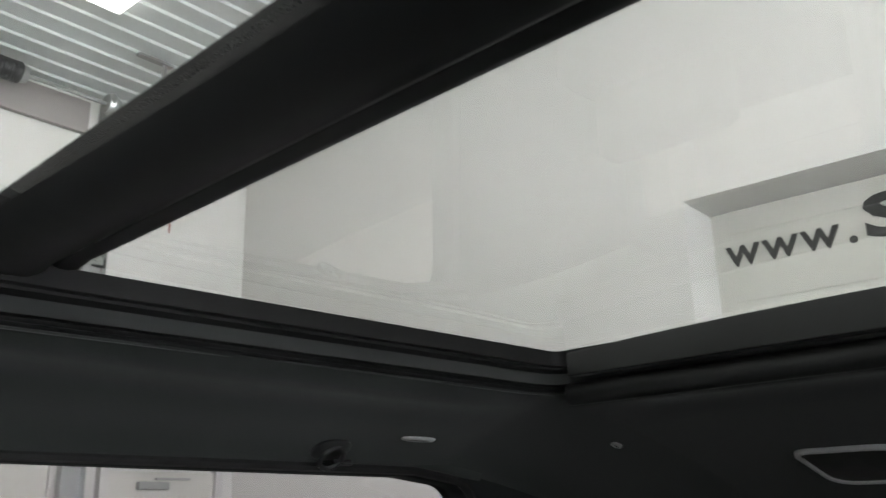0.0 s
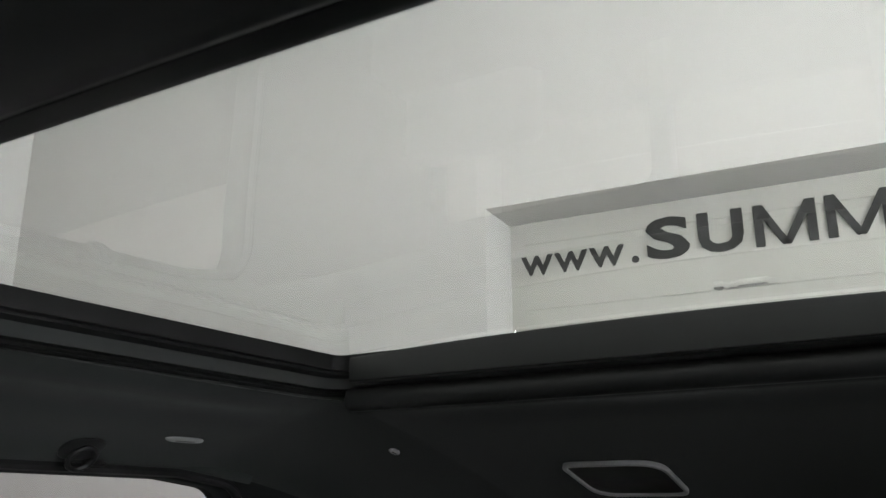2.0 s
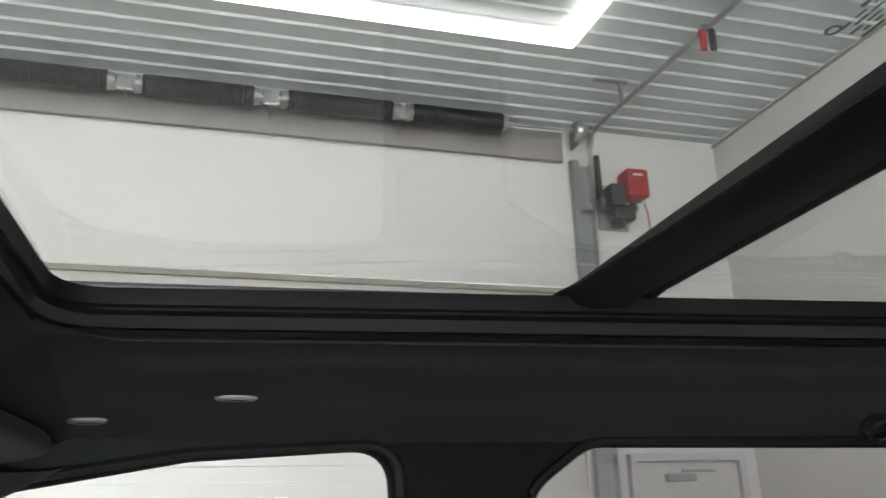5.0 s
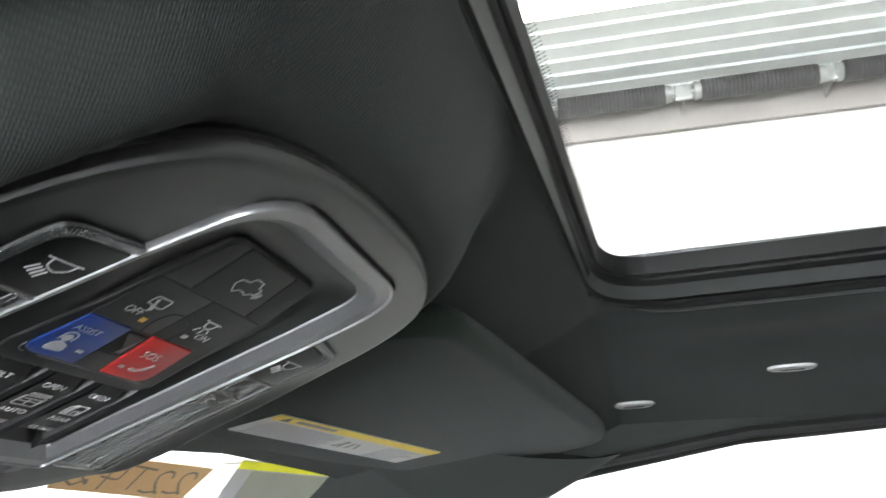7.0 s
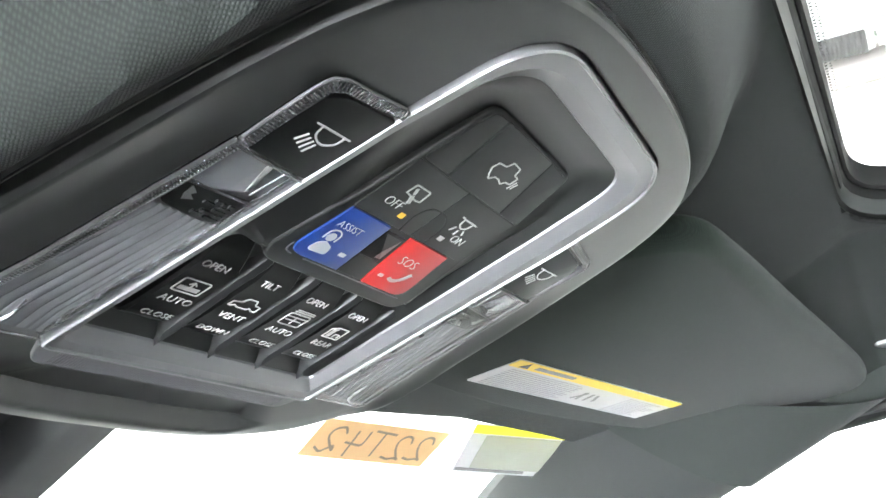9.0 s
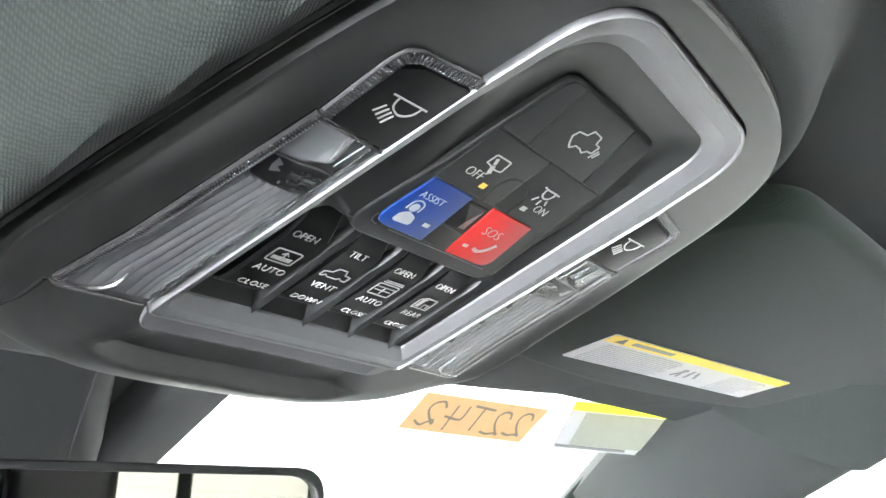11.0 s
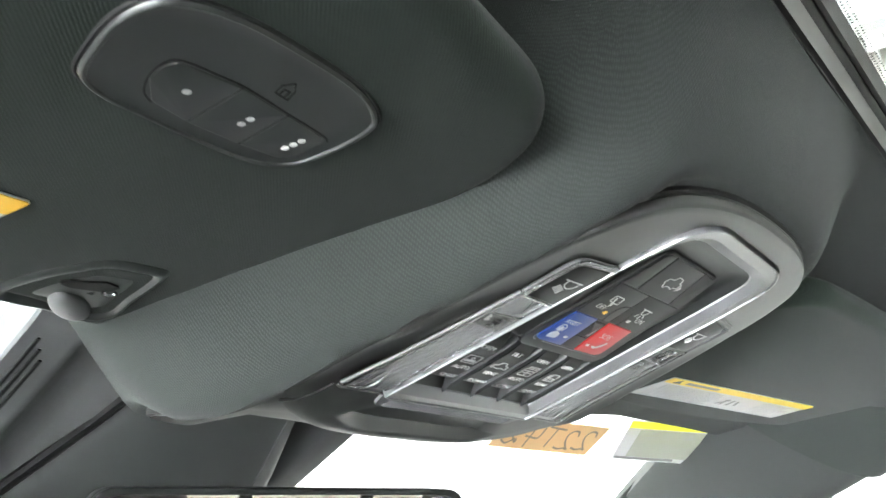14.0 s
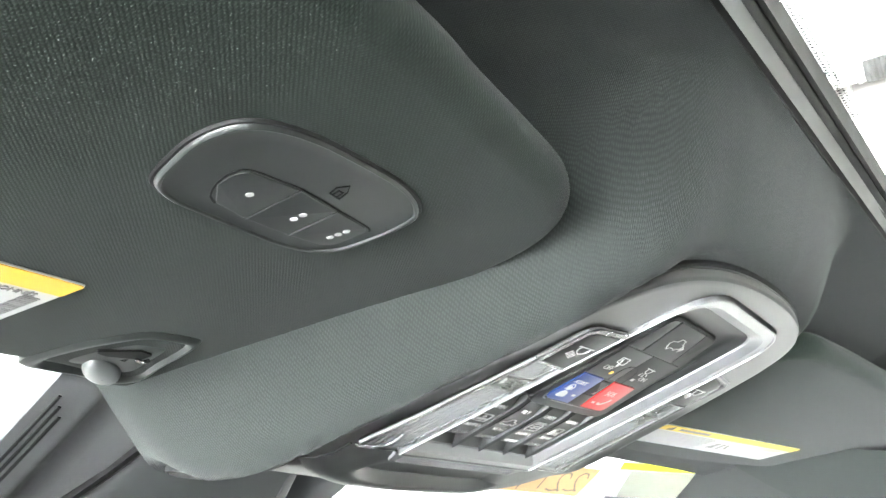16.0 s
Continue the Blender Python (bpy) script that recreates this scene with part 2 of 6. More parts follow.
def tube(path, radius, seg=12, closed=False):
    """A round bar along a line of points."""
    bm = bmesh.new()
    pts = [Vector(p) for p in path]
    rings = []
    for i, p in enumerate(pts):
        a, b = pts[max(i - 1, 0)], pts[min(i + 1, len(pts) - 1)]
        d = (b - a).normalized()
        u = d.orthogonal().normalized() if abs(d.z) > 0.9 else d.cross(Vector((0, 0, 1))).normalized()
        w = d.cross(u)
        r = radius[i] if isinstance(radius, (list, tuple)) else radius
        rings.append([bm.verts.new(p + (u * math.cos(k * math.tau / seg) + w * math.sin(k * math.tau / seg)) * r) for k in range(seg)])
    for a, b in zip(rings, rings[1:]):
        for k in range(seg):
            bm.faces.new((a[k], a[(k + 1) % seg], b[(k + 1) % seg], b[k]))
    bm.faces.new(rings[0])
    bm.faces.new(rings[-1][::-1])
    return bm


def smooth_line(pts, n=8, closed=True):
    """Catmull-Rom through a few corner points."""
    out, N = [], len(pts)
    for i in range(N if closed else N - 1):
        p = [Vector(pts[(i + k) % N]) if closed else Vector(pts[min(max(i + k, 0), N - 1)]) for k in (-1, 0, 1, 2)]
        for s in range(n):
            t = s / n
            out.append(tuple(0.5 * (2 * p[1] + (p[2] - p[0]) * t + (2 * p[0] - 5 * p[1] + 4 * p[2] - p[3]) * t * t + (3 * p[1] - p[0] - 3 * p[2] + p[3]) * t ** 3)))
    if not closed:
        out.append(tuple(pts[-1]))
    return out


def rounded(pts, r, n=6):
    """A polygon with rounded corners; r one radius or one for each corner."""
    out, N = [], len(pts)
    for i in range(N):
        p, a, b = Vector(pts[i]), Vector(pts[i - 1]), Vector(pts[(i + 1) % N])
        ri = r[i] if isinstance(r, (list, tuple)) else r
        u, w = (a - p), (b - p)
        lim = min(u.length, w.length) * 0.49
        ang = u.angle(w)
        cut = min(ri / math.tan(ang / 2), lim)
        s, e = p + u.normalized() * cut, p + w.normalized() * cut
        for k in range(n + 1):
            t = k / n
            out.append(tuple((1 - t) ** 2 * s + 2 * t * (1 - t) * p + t * t * e))
    return out


def plate(outlines, depth, bevel=0.0, at=(0, 0, 0), res=2):
    """A flat plate in the XY plane with holes (all lines after the first), depth thick about z, with rounded edges."""
    cu = bpy.data.curves.new("plate", "CURVE")
    cu.dimensions, cu.fill_mode = "2D", "BOTH"
    cu.extrude, cu.bevel_depth, cu.bevel_resolution = max(depth / 2 - bevel, 0.0), bevel, res
    if bevel:
        cu.offset = -bevel
    for line in outlines:
        s = cu.splines.new("POLY")
        s.points.add(len(line) - 1)
        for q, p in zip(s.points, line):
            q.co = (p[0], p[1], 0, 1)
        s.use_cyclic_u = True
    ob = bpy.data.objects.new("plate", cu)
    me = bpy.data.meshes.new_from_object(ob)
    bm = bmesh.new()
    bm.from_mesh(me)
    bmesh.ops.remove_doubles(bm, verts=bm.verts, dist=1e-6)
    bmesh.ops.translate(bm, verts=bm.verts, vec=at)
    bpy.data.objects.remove(ob)
    bpy.data.curves.remove(cu)
    bpy.data.meshes.remove(me)
    return bm


def words(text, size, at=(0, 0, 0), turn=0.0, depth=0.0002, squash=1.0, centre=True, bold=0.0):
    cu = bpy.data.curves.new("words", "FONT")
    cu.body, cu.size, cu.extrude, cu.resolution_u = text, size, depth, 3
    cu.offset = bold * size
    cu.align_x = "CENTER" if centre else "LEFT"
    cu.align_y = "CENTER"
    ob = bpy.data.objects.new("words", cu)
    me = bpy.data.meshes.new_from_object(ob)
    bm = bmesh.new()
    bm.from_mesh(me)
    m = Matrix.Translation(at) @ Matrix.Rotation(radians(turn), 4, "Z") @ Matrix.Diagonal((squash, 1, 1, 1))
    bmesh.ops.transform(bm, matrix=m, verts=bm.verts)
    bpy.data.objects.remove(ob)
    bpy.data.curves.remove(cu)
    bpy.data.meshes.remove(me)
    return bm


def merge(bms):
    """Several bmeshes as one."""
    out = bmesh.new()
    for b in bms:
        t = bpy.data.meshes.new("t")
        b.to_mesh(t)
        b.free()
        out.from_mesh(t)
        bpy.data.meshes.remove(t)
    return out


def shut(line):
    """A line run back to its start."""
    return line + line[:1]


def strokes(lines, width, c, depth=0.0003):
    """Thin flat strokes for the pictograms, each line a run of points."""
    bms = []
    for pts in lines:
        for p, q in zip(pts, pts[1:]):
            d = Vector(q) - Vector(p)
            bms.append(box(d.length + width * 0.7, width, depth, ((p[0] + q[0]) / 2, (p[1] + q[1]) / 2, c), turn=Matrix.Rotation(math.atan2(d.y, d.x), 4, "Z")))
    return merge(bms)


def loft(sections, closed=True, caps=False):
    bm = bmesh.new()
    rows = [[bm.verts.new(p) for p in s] for s in sections]
    n = len(rows[0])
    for a, b in zip(rows, rows[1:]):
        for k in range(n if closed else n - 1):
            bm.faces.new((a[k], a[(k + 1) % n], b[(k + 1) % n], b[k]))
    if caps:
        bm.faces.new(rows[0])
        bm.faces.new(rows[-1][::-1])
    return bm


def level(table, g):
    for (g0, c0), (g1, c1) in zip(table, table[1:]):
        if g <= g1:
            return c0 + (c1 - c0) * (g - g0) / (g1 - g0)
    return table[-1][1]


def clamp01(v):
    return max(0.0, min(1.0, v))


def step(a, b, v):
    t = clamp01((v - a) / (b - a))
    return t * t * (3 - 2 * t)


# ---- the garage ----
WX, WY, CZ = 5.95, -4.93, 4.97        # right wall, rear wall, ceiling


def wall(name, sx, sy, sz, at, mat, label):
    ob = put(name, box(sx, sy, sz, at), mat, smooth=False, m=GARAGE)
    return tagged(ob, label, "wall", kind="structure")


tagged(put("floor", box(13.2, 16.2, 0.2, (-0.05, 2.0, -0.1)), FLOOR, smooth=False, m=GARAGE), "sealed grey concrete garage floor", "floor", kind="structure")
W0, W1 = -2.4, 4.5        # unseen opening beside the driver's seat, added to let daylight in
bm = merge([box(0.2, W0 + 6.0, 5.2, (-6.1, (W0 - 6.0) / 2, 2.5)), box(0.2, 10 - W1, 5.2, (-6.1, (W1 + 10) / 2, 2.5)), box(0.2, W1 - W0, 1.8, (-6.1, (W0 + W1) / 2, 4.2))])
tagged(put("wall_west", bm, WALLPAINT, smooth=False, m=GARAGE), "white panelled garage wall with an unseen opening added for daylight", "wall", kind="structure")
wall("wall_north", 12.2, 0.2, 5.2, (0, 10.0, 2.5), WALLPAINT, "white panelled garage end wall")

# the wall with the overhead door: an opening 3.36 m high, closed by the door
DY0, DY1, DZ = -3.38, 2.9, 3.50
bm = merge([box(0.2, DY0 - WY + 0.2, 5.2, (WX + 0.1, (DY0 + WY - 0.2) / 2, 2.5)), box(0.2, 10 - DY1, 5.2, (WX + 0.1, (DY1 + 10) / 2, 2.5)),
            box(0.2, DY1 - DY0, 5.1 - DZ, (WX + 0.1, (DY0 + DY1) / 2, (5.1 + DZ) / 2))])
tagged(put("wall_east", bm, WALLPAINT, smooth=False, m=GARAGE), "white garage wall above and beside the overhead door", "wall", kind="structure")

# rear wall with a deep opening for the second overhead door
SX0, SX1, SZ = -4.2, 1.750, 3.392
bm = merge([box(WX + 0.2 - SX1, 0.42, 5.2, ((WX + 0.2 + SX1) / 2, WY - 0.21, 2.5)), box(SX0 + 6.2, 0.42, 5.2, ((SX0 - 6.2) / 2, WY - 0.21, 2.5)),
            box(SX1 - SX0, 0.42, 5.1 - SZ, ((SX0 + SX1) / 2, WY - 0.21, (5.1 + SZ) / 2))])
tagged(put("wall_south", bm, WALLPAINT, smooth=False, m=GARAGE), "white garage wall round a deep door opening", "wall", kind="structure")


def ceiling():
    """Ribbed steel sheet, ribs running along the bay."""
    prof, x = [], -6.155
    while x < WX + 0.2:
        prof += [(x, 0.0), (x + 0.140, 0.0), (x + 0.156, -0.016), (x + 0.176, -0.016), (x + 0.192, 0.0)]
        x += 0.197
    bm = loft([[(p[0], y, CZ + p[1]) for p in prof] for y in (WY - 0.2, 10.1)], closed=False)
    top = loft([[(-6.2, y, CZ + 0.1), (WX + 0.2, y, CZ + 0.1)] for y in (WY - 0.2, 10.1)], closed=False)
    return merge([bm, top])


tagged(put("ceiling", ceiling(), CEIL, smooth=False, m=GARAGE), "white ribbed steel sheet ceiling", "ceiling", kind="structure")


tagged(put("ceiling_trim", box(WX + 6.1, 0.014, 0.020, ((WX - 6.1) / 2, WY + 0.009, CZ - 0.034)), SEAMGREY, smooth=False, m=GARAGE), "grey trim angle where ceiling and wall meet", "trim", kind="structure")


def overhead_door(name, w, h, m, label, sections, trim):
    door = thing(name, m, label, "garage door")
    z = 0.0
    sh = h / sections
    for i in range(sections):
        bm = merge([box(0.05, w, sh - 0.012, (0, 0, z + sh / 2), 0.006), box(0.012, w - 0.2, sh * 0.28, (-0.028, 0, z + sh * 0.27), 0.004), box(0.012, w - 0.2, sh * 0.28, (-0.028, 0, z + sh * 0.73), 0.004)])
        part("section", bm, DOORPAINT, door, smooth=False)
        z += sh
    part("backing", box(0.012, w - 0.01, h - 0.01, (0.026, 0, h / 2)), DOORPAINT, door, smooth=False)
    if trim:
        part("weather_strip", box(0.03, w, 0.045, (-0.045, 0, h - 0.01), 0.004), SEAMGREY, door, "tan rubber weather strip", smooth=False)
    return door


overhead_door("overhead_door", DY1 - DY0, DZ - 0.02, GARAGE @ pose(WX + 0.06, (DY0 + DY1) / 2, 0.0), "white sectional overhead door, closed in the garage wall", 6, True)


def torsion_gear():
    g = thing("torsion_springs", GARAGE @ pose(WX - 0.30, 0, 4.80), "black torsion springs on a steel shaft over the garage door", "door springs")
    # dark band put in for the shade behind the springs
    part("header_shade", box(0.05, DY1 - DY0 - 0.05, 0.27, (0.26, (DY0 + DY1) / 2, -0.045), 0.006), HEADER, g, "grey-brown band for the shade behind the springs", smooth=False)
    part("shaft", tube([(0, DY0 - 0.15, 0), (0, DY1 + 0.1, 0)], 0.016, 10), GALV, g)
    for y0, y1 in ((-2.70, -1.94), (-1.77, -0.95), (-0.69, 0.11), (0.35, 1.20)):
        n = 56
        pts = [(0, y0 + (y1 - y0) * k / n, 0) for k in range(n + 1)]
        part("spring", tube(pts, [0.084 if k % 2 else 0.078 for k in range(n + 1)], 14), SPRING, g)
        for y in (y0 - 0.02, y1 + 0.02):
            part("cone", tube([(0, y - 0.03, 0), (0, y + 0.03, 0)], [0.06, 0.075], 14), GALV, g)
    for y in (-1.855, -0.82, 0.23, DY0 - 0.05):
        part("bracket", merge([box(0.26, 0.008, 0.16, (0.1, y, 0.0), 0.002), box(0.04, 0.12, 0.12, (0, y, 0), 0.01)]), GALV, g, smooth=False)
    part("cable_drum", tube([(0, DY0 + 0.02, 0), (0, DY0 - 0.02, 0), (0, DY0 - 0.06, 0)], [0.08, 0.1, 0.07], 16), GALV, g)
    return g


torsion_gear()


def track(y):
    t = thing("door_track", GARAGE @ pose(WX - 0.06, y, 0), "galvanised vertical door track on the garage wall", "door track")
    part("rail", merge([box(0.07, 0.006, 4.62, (-0.02, 0.03, 2.31)), box(0.006, 0.06, 4.62, (-0.055, 0.0, 2.31)), box(0.012, 0.07, 4.62, (0.035, -0.02, 2.31))]), GALV, t, smooth=False)
    part("angle", merge([box(0.012, 0.09, 4.6, (0.03, -0.10, 2.3)), box(0.09, 0.008, 4.6, (-0.01, -0.145, 2.3))]), GALV, t, smooth=False)
    for z in (0.5, 1.3, 2.1, 2.9, 3.6, 4.2):
        part("track_bracket", box(0.05, 0.14, 0.06, (-0.02, -0.06, z), 0.004), GALV, t, smooth=False)
        part("bolt", tube([(-0.05, -0.06, z), (-0.062, -0.06, z)], 0.012, 6), GALV, t, smooth=False)


track(DY0 - 0.06)


def opener():
    o = thing("door_opener", GARAGE @ pose(WX - 0.02, -3.80, 4.19) @ Matrix.Scale(0.82, 4), "red and dark grey jackshaft door opener on the wall", "door opener")
    part("motor", box(0.24, 0.25, 0.31, (-0.16, -0.19, 0.26), 0.03, 3), MOTOR_RED, o, "red plastic motor cover")
    part("maker_plate", box(0.004, 0.11, 0.025, (-0.2815, -0.19, 0.345), 0.001), DOORPAINT, o, "pale maker's plate", smooth=False)
    part("gearbox", box(0.20, 0.17, 0.24, (-0.13, 0.02, 0.13), 0.02, 2), MOTOR_DARK, o)
    part("base", merge([box(0.16, 0.24, 0.15, (-0.11, -0.06, -0.05), 0.02, 2), tube([(-0.12, -0.02, -0.10), (-0.12, -0.02, -0.20)], 0.05, 14), box(0.09, 0.08, 0.10, (-0.12, -0.17, 0.02), 0.015)]), MOTOR_DARK, o)
    part("release_cord", tube([(-0.16, -0.30, 0.08), (-0.17, -0.33, -0.05), (-0.16, -0.34, -0.30)], 0.008, 6), MOTOR_RED, o, "red release cord")
    part("pulley", tube([(-0.1, 0.2, 0.05), (-0.1, 0.16, 0.05)], 0.07, 16), GALV, o)
    part("chain_guide", box(0.05, 0.05, 0.5, (-0.1, 0.18, 0.35), 0.004), MOTOR_DARK, o, smooth=False)
    part("lever", box(0.03, 0.10, 0.06, (-0.12, -0.20, 0.03), 0.01), GALV, o)
    part("mount", box(0.04, 0.34, 0.5, (-0.01, 0.0, 0.05), 0.004), GALV, o, smooth=False)


opener()

# conduit along the ceiling to the opener, with its coloured tag and hanger
c = thing("conduit", GARAGE, "grey steel conduit under the ribbed ceiling", "conduit")
part("pipe", tube([(WX - 0.05, -3.62, 4.3), (WX - 0.05, -3.62, 4.75), (WX - 0.12, -3.63, CZ - 0.07), (WX - 0.3, -3.64, CZ - 0.05), (3.72, -3.70, CZ - 0.05), (3.62, -3.66, CZ - 0.05), (3.45, -2.9, CZ - 0.05)], 0.022, 8), GALV, c)
part("hanger", merge([box(0.05, 0.28, 0.02, (5.0, -3.38, CZ - 0.04)), box(0.02, 0.03, 0.16, (5.0, -3.46, CZ - 0.12))]), GALV, c, smooth=False)
tg = thing("cable_tag", GARAGE @ pose(4.12, -3.66, CZ - 0.16), "red and black cable clamp hanging on the ceiling conduit", "cable clamp")
part("red_jaw", box(0.03, 0.05, 0.17, (0.016, 0.02, 0.01), 0.012), MOTOR_RED, tg, "red plastic jaw")
part("black_jaw", box(0.03, 0.05, 0.17, (-0.016, -0.035, 0.0), 0.012), LETTER, tg, "black plastic jaw")
part("tie", box(0.02, 0.08, 0.04, (0, 0, 0.10), 0.004), GALV, tg)

# second overhead door, deep in the rear opening, with the lettering
sd = overhead_door("sign_door", SX1 - SX0, 3.62, GARAGE @ pose((SX0 + SX1) / 2, WY - 0.41, 0.0) @ pose(0, 0, 0, 0, 0, -90), "white sectional door with black web address lettering", 4, False)
cx = (SX0 + SX1) / 2


def put_letter(ch, x, width, z0, height):
    """One letter, its left side at x (towards the reader's left), its foot at z0."""
    if ch == "M":
        w = 0.155
        bm = merge([box(w, 1, 0.05, (w / 2, 0.5, 0)), box(w, 1, 0.05, (1 - w / 2, 0.5, 0))])
        for a, b in ((0.0, 0.5), (1.0, 0.5)):
            d = w if a == 0 else -w
            quad = [(a, 1), (a + d * 1.05, 1), (b + d * 0.45, 0), (b - d * 0.45, 0)]
            bm2 = bmesh.new()
            lo = [bm2.verts.new((p[0], p[1], -0.025)) for p in quad]
            hi = [bm2.verts.new((p[0], p[1], 0.0251)) for p in quad]
            bm2.faces.new(lo)
            bm2.faces.new(hi[::-1])
            for k in range(4):
                bm2.faces.new((lo[k], lo[(k + 1) % 4], hi[(k + 1) % 4], hi[k]))
            bm = merge([bm, bm2])
    else:
        bm = words(ch, 1.0, depth=0.025, centre=False, bold=0.034 if ch in "SU" else 0.012)
    xs, ys = [v.co.x for v in bm.verts], [v.co.y for v in bm.verts]
    for v in bm.verts:
        v.co = ((v.co.x - min(xs)) / (max(xs) - min(xs)) * width, (v.co.y - min(ys)) / (max(ys) - min(ys)) * height, v.co.z * 0.16)
    bmesh.ops.transform(bm, matrix=pose(-0.036, x - cx, z0, 90, 0, -90), verts=bm.verts)
    part("letter", bm, LETTER, sd, "black sign letter", smooth=False)


for ch, x, width, height in (("w", 1.677, 0.208, 0.125), ("w", 1.460, 0.212, 0.125), ("w", 1.240, 0.216, 0.125), (".", 0.983, 0.045, 0.043), ("S", 0.893, 0.252, 0.252), ("U", 0.596, 0.250, 0.243), ("M", 0.290, 0.322, 0.240), ("M", -0.078, 0.322, 0.240)):
    put_letter(ch, x, width, 3.048, height)

# plain man door in the wall, seen through the tinted rear side window
md = thing("man_door", GARAGE @ pose(WX - 0.02, -4.25, 0.0), "white side door with a closer, in the garage wall", "door")
part("leaf", box(0.05, 0.92, 2.05, (0, 0, 1.03), 0.005), DOORPAINT, md, smooth=False)
part("frame", merge([box(0.09, 0.06, 2.12, (-0.01, 0.5, 1.06), 0.004), box(0.09, 0.06, 2.12, (-0.01, -0.5, 1.06), 0.004), box(0.09, 1.06, 0.06, (-0.01, 0, 2.11), 0.004)]), SIGN_PANEL, md, smooth=False)
part("closer", merge([box(0.06, 0.26, 0.06, (-0.06, 0.1, 1.95), 0.012), box(0.02, 0.3, 0.02, (-0.09, -0.05, 2.0), 0.004)]), GALV, md)


def led_frame(x, y, wx, wy, glow):
    f = thing("led_ceiling_light", GARAGE @ pose(x, y, CZ - 0.05), "rectangular frame of white LED tubes under the ceiling, some added unseen", "ceiling light", group="ceiling lights")
    for sx in (-1, 1):
        part("tube", box(0.13, wy, 0.05, (sx * (wx / 2 - 0.065), 0, 0), 0.01), glow, f, smooth=False)
        part("tube", box(wx - 0.26, 0.13, 0.05, (0, sx * (wy / 2 - 0.065), 0), 0.01), glow, f, smooth=False)
        for sy in (-1, 1):
            part("suspension", box(0.03, 0.03, 0.05, (sx * (wx / 2 - 0.065), sy * wy * 0.4, 0.04)), GALV, f, smooth=False)


# frames at x = -3.6 and the boosted pair are added unseen to brighten the cab
for lx, ly, glow in ((3.96, -0.51, LED), (0.3, -0.62, LED), (-3.6, -0.62, LED), (4.05, 5.2, LED), (0.3, 5.2, LED_FILL), (-3.6, 5.2, LED_FILL)):
    led_frame(lx, ly, 1.25, 4.7, glow)

# ---- the truck's cab ----
GX, GY0, GY1 = 0.42, -1.321, -0.164         # the roof opening


def bezel_z(y):
    return 1.701 - 0.314 * y


# half the console's lip, from its rear middle to its front middle, and the skirt that meets the cloth
HALF_BEZEL = [(0, 0.1255), (0.040, 0.1235), (0.070, 0.1165), (0.092, 0.1035), (0.106, 0.080), (0.1138, 0.050), (0.1203, 0.012), (0.1257, -0.025), (0.1310, -0.058), (0.1290, -0.090), (0.108, -0.1225), (0.070, -0.1400), (0.034, -0.1450), (0, -0.1455)]
HALF_SKIRT = [(0, 0.1265), (0.040, 0.1245), (0.071, 0.1175), (0.093, 0.1045), (0.107, 0.0805), (0.1145, 0.050), (0.1210, 0.012), (0.1265, -0.025), (0.1300, -0.055), (0.1340, -0.090), (0.1385, -0.135), (0.1430, -0.175), (0.1350, -0.197), (0.090, -0.202), (0, -0.202)]


def skirt_c(a, b):
    """How far the skirt's edge lies above the console's plane."""
    side = -0.006 - 0.022 * (step(-0.06, -0.195, b) if a > 0 else step(-0.135, -0.205, b))
    if a > 0:
        side -= 0.035 * step(-0.08, -0.15, b)
    return side - 0.085 * (step(0.136, 0.07, a) if a > 0 else step(0.108, 0.045, -a)) * step(-0.10, -0.17, b)


def bezel_half(y):
    """Half the console's width along the truck."""
    b = -y / 0.954
    for (a0, b0), (a1, b1) in zip(HALF_SKIRT, HALF_SKIRT[1:]):
        if b0 >= b >= b1:
            return a0 + (a1 - a0) * (b0 - b) / max(b0 - b1, 1e-6)
    return 0.04 if b > 0 else 0.06


def screen_top(x):
    """The windscreen's upper edge: forward and height."""
    return 0.27 - 0.35 * x * x, 1.74 - 0.055 * x * x


def screen_z(x, y):
    yt, zt = screen_top(x)
    return zt - 0.55 * (y - yt)


PLAN = [(a, -0.954 * b) for a, b in smooth_line(HALF_SKIRT, 10, closed=False)]


def pod_distance(x, y):
    """Distance in plan from the console's edge (0 inside it), and the way to it."""
    best = (9.0, 0.0, 0.0)
    for (x0, y0), (x1, y1) in zip(PLAN, PLAN[1:]):
        ex, ey = x1 - x0, y1 - y0
        t = clamp01(((x - x0) * ex + (y - y0) * ey) / (ex * ex + ey * ey + 1e-12))
        vx, vy = x - x0 - ex * t, y - y0 - ey * t
        d = math.hypot(vx, vy)
        if d < best[0]:
            best = (d, vx, vy)
    if -0.120 < y < 0.190 and x < bezel_half(y):
        return 0.0, 1.0, 0.0
    d = max(best[0], 1e-6)
    return best[0], best[1] / d, best[2] / d


def rail_low(y):
    """How far the lower edge of the roof frame lies above its mean height along the truck."""
    return level([(-1.6, 0.0), (-0.95, 0.0), (-0.55, 0.0075), (-0.35, 0.0038), (-0.18, -0.0010), (0.3, -0.0015)], y)


def rail_off(x, y, z=1.862):
    """The roof bends down towards its front corners, the glass more than the lower trim."""
    bend = level([(-1.6, 0.0), (-0.95, 0.0), (-0.55, -0.0050), (-0.35, -0.0085), (-0.18, -0.0085), (0.3, -0.0085)], y)
    return (rail_low(y) + bend * clamp01((z - 1.8165) / 0.0455)) * min(1.0, abs(x) / GX) ** 3


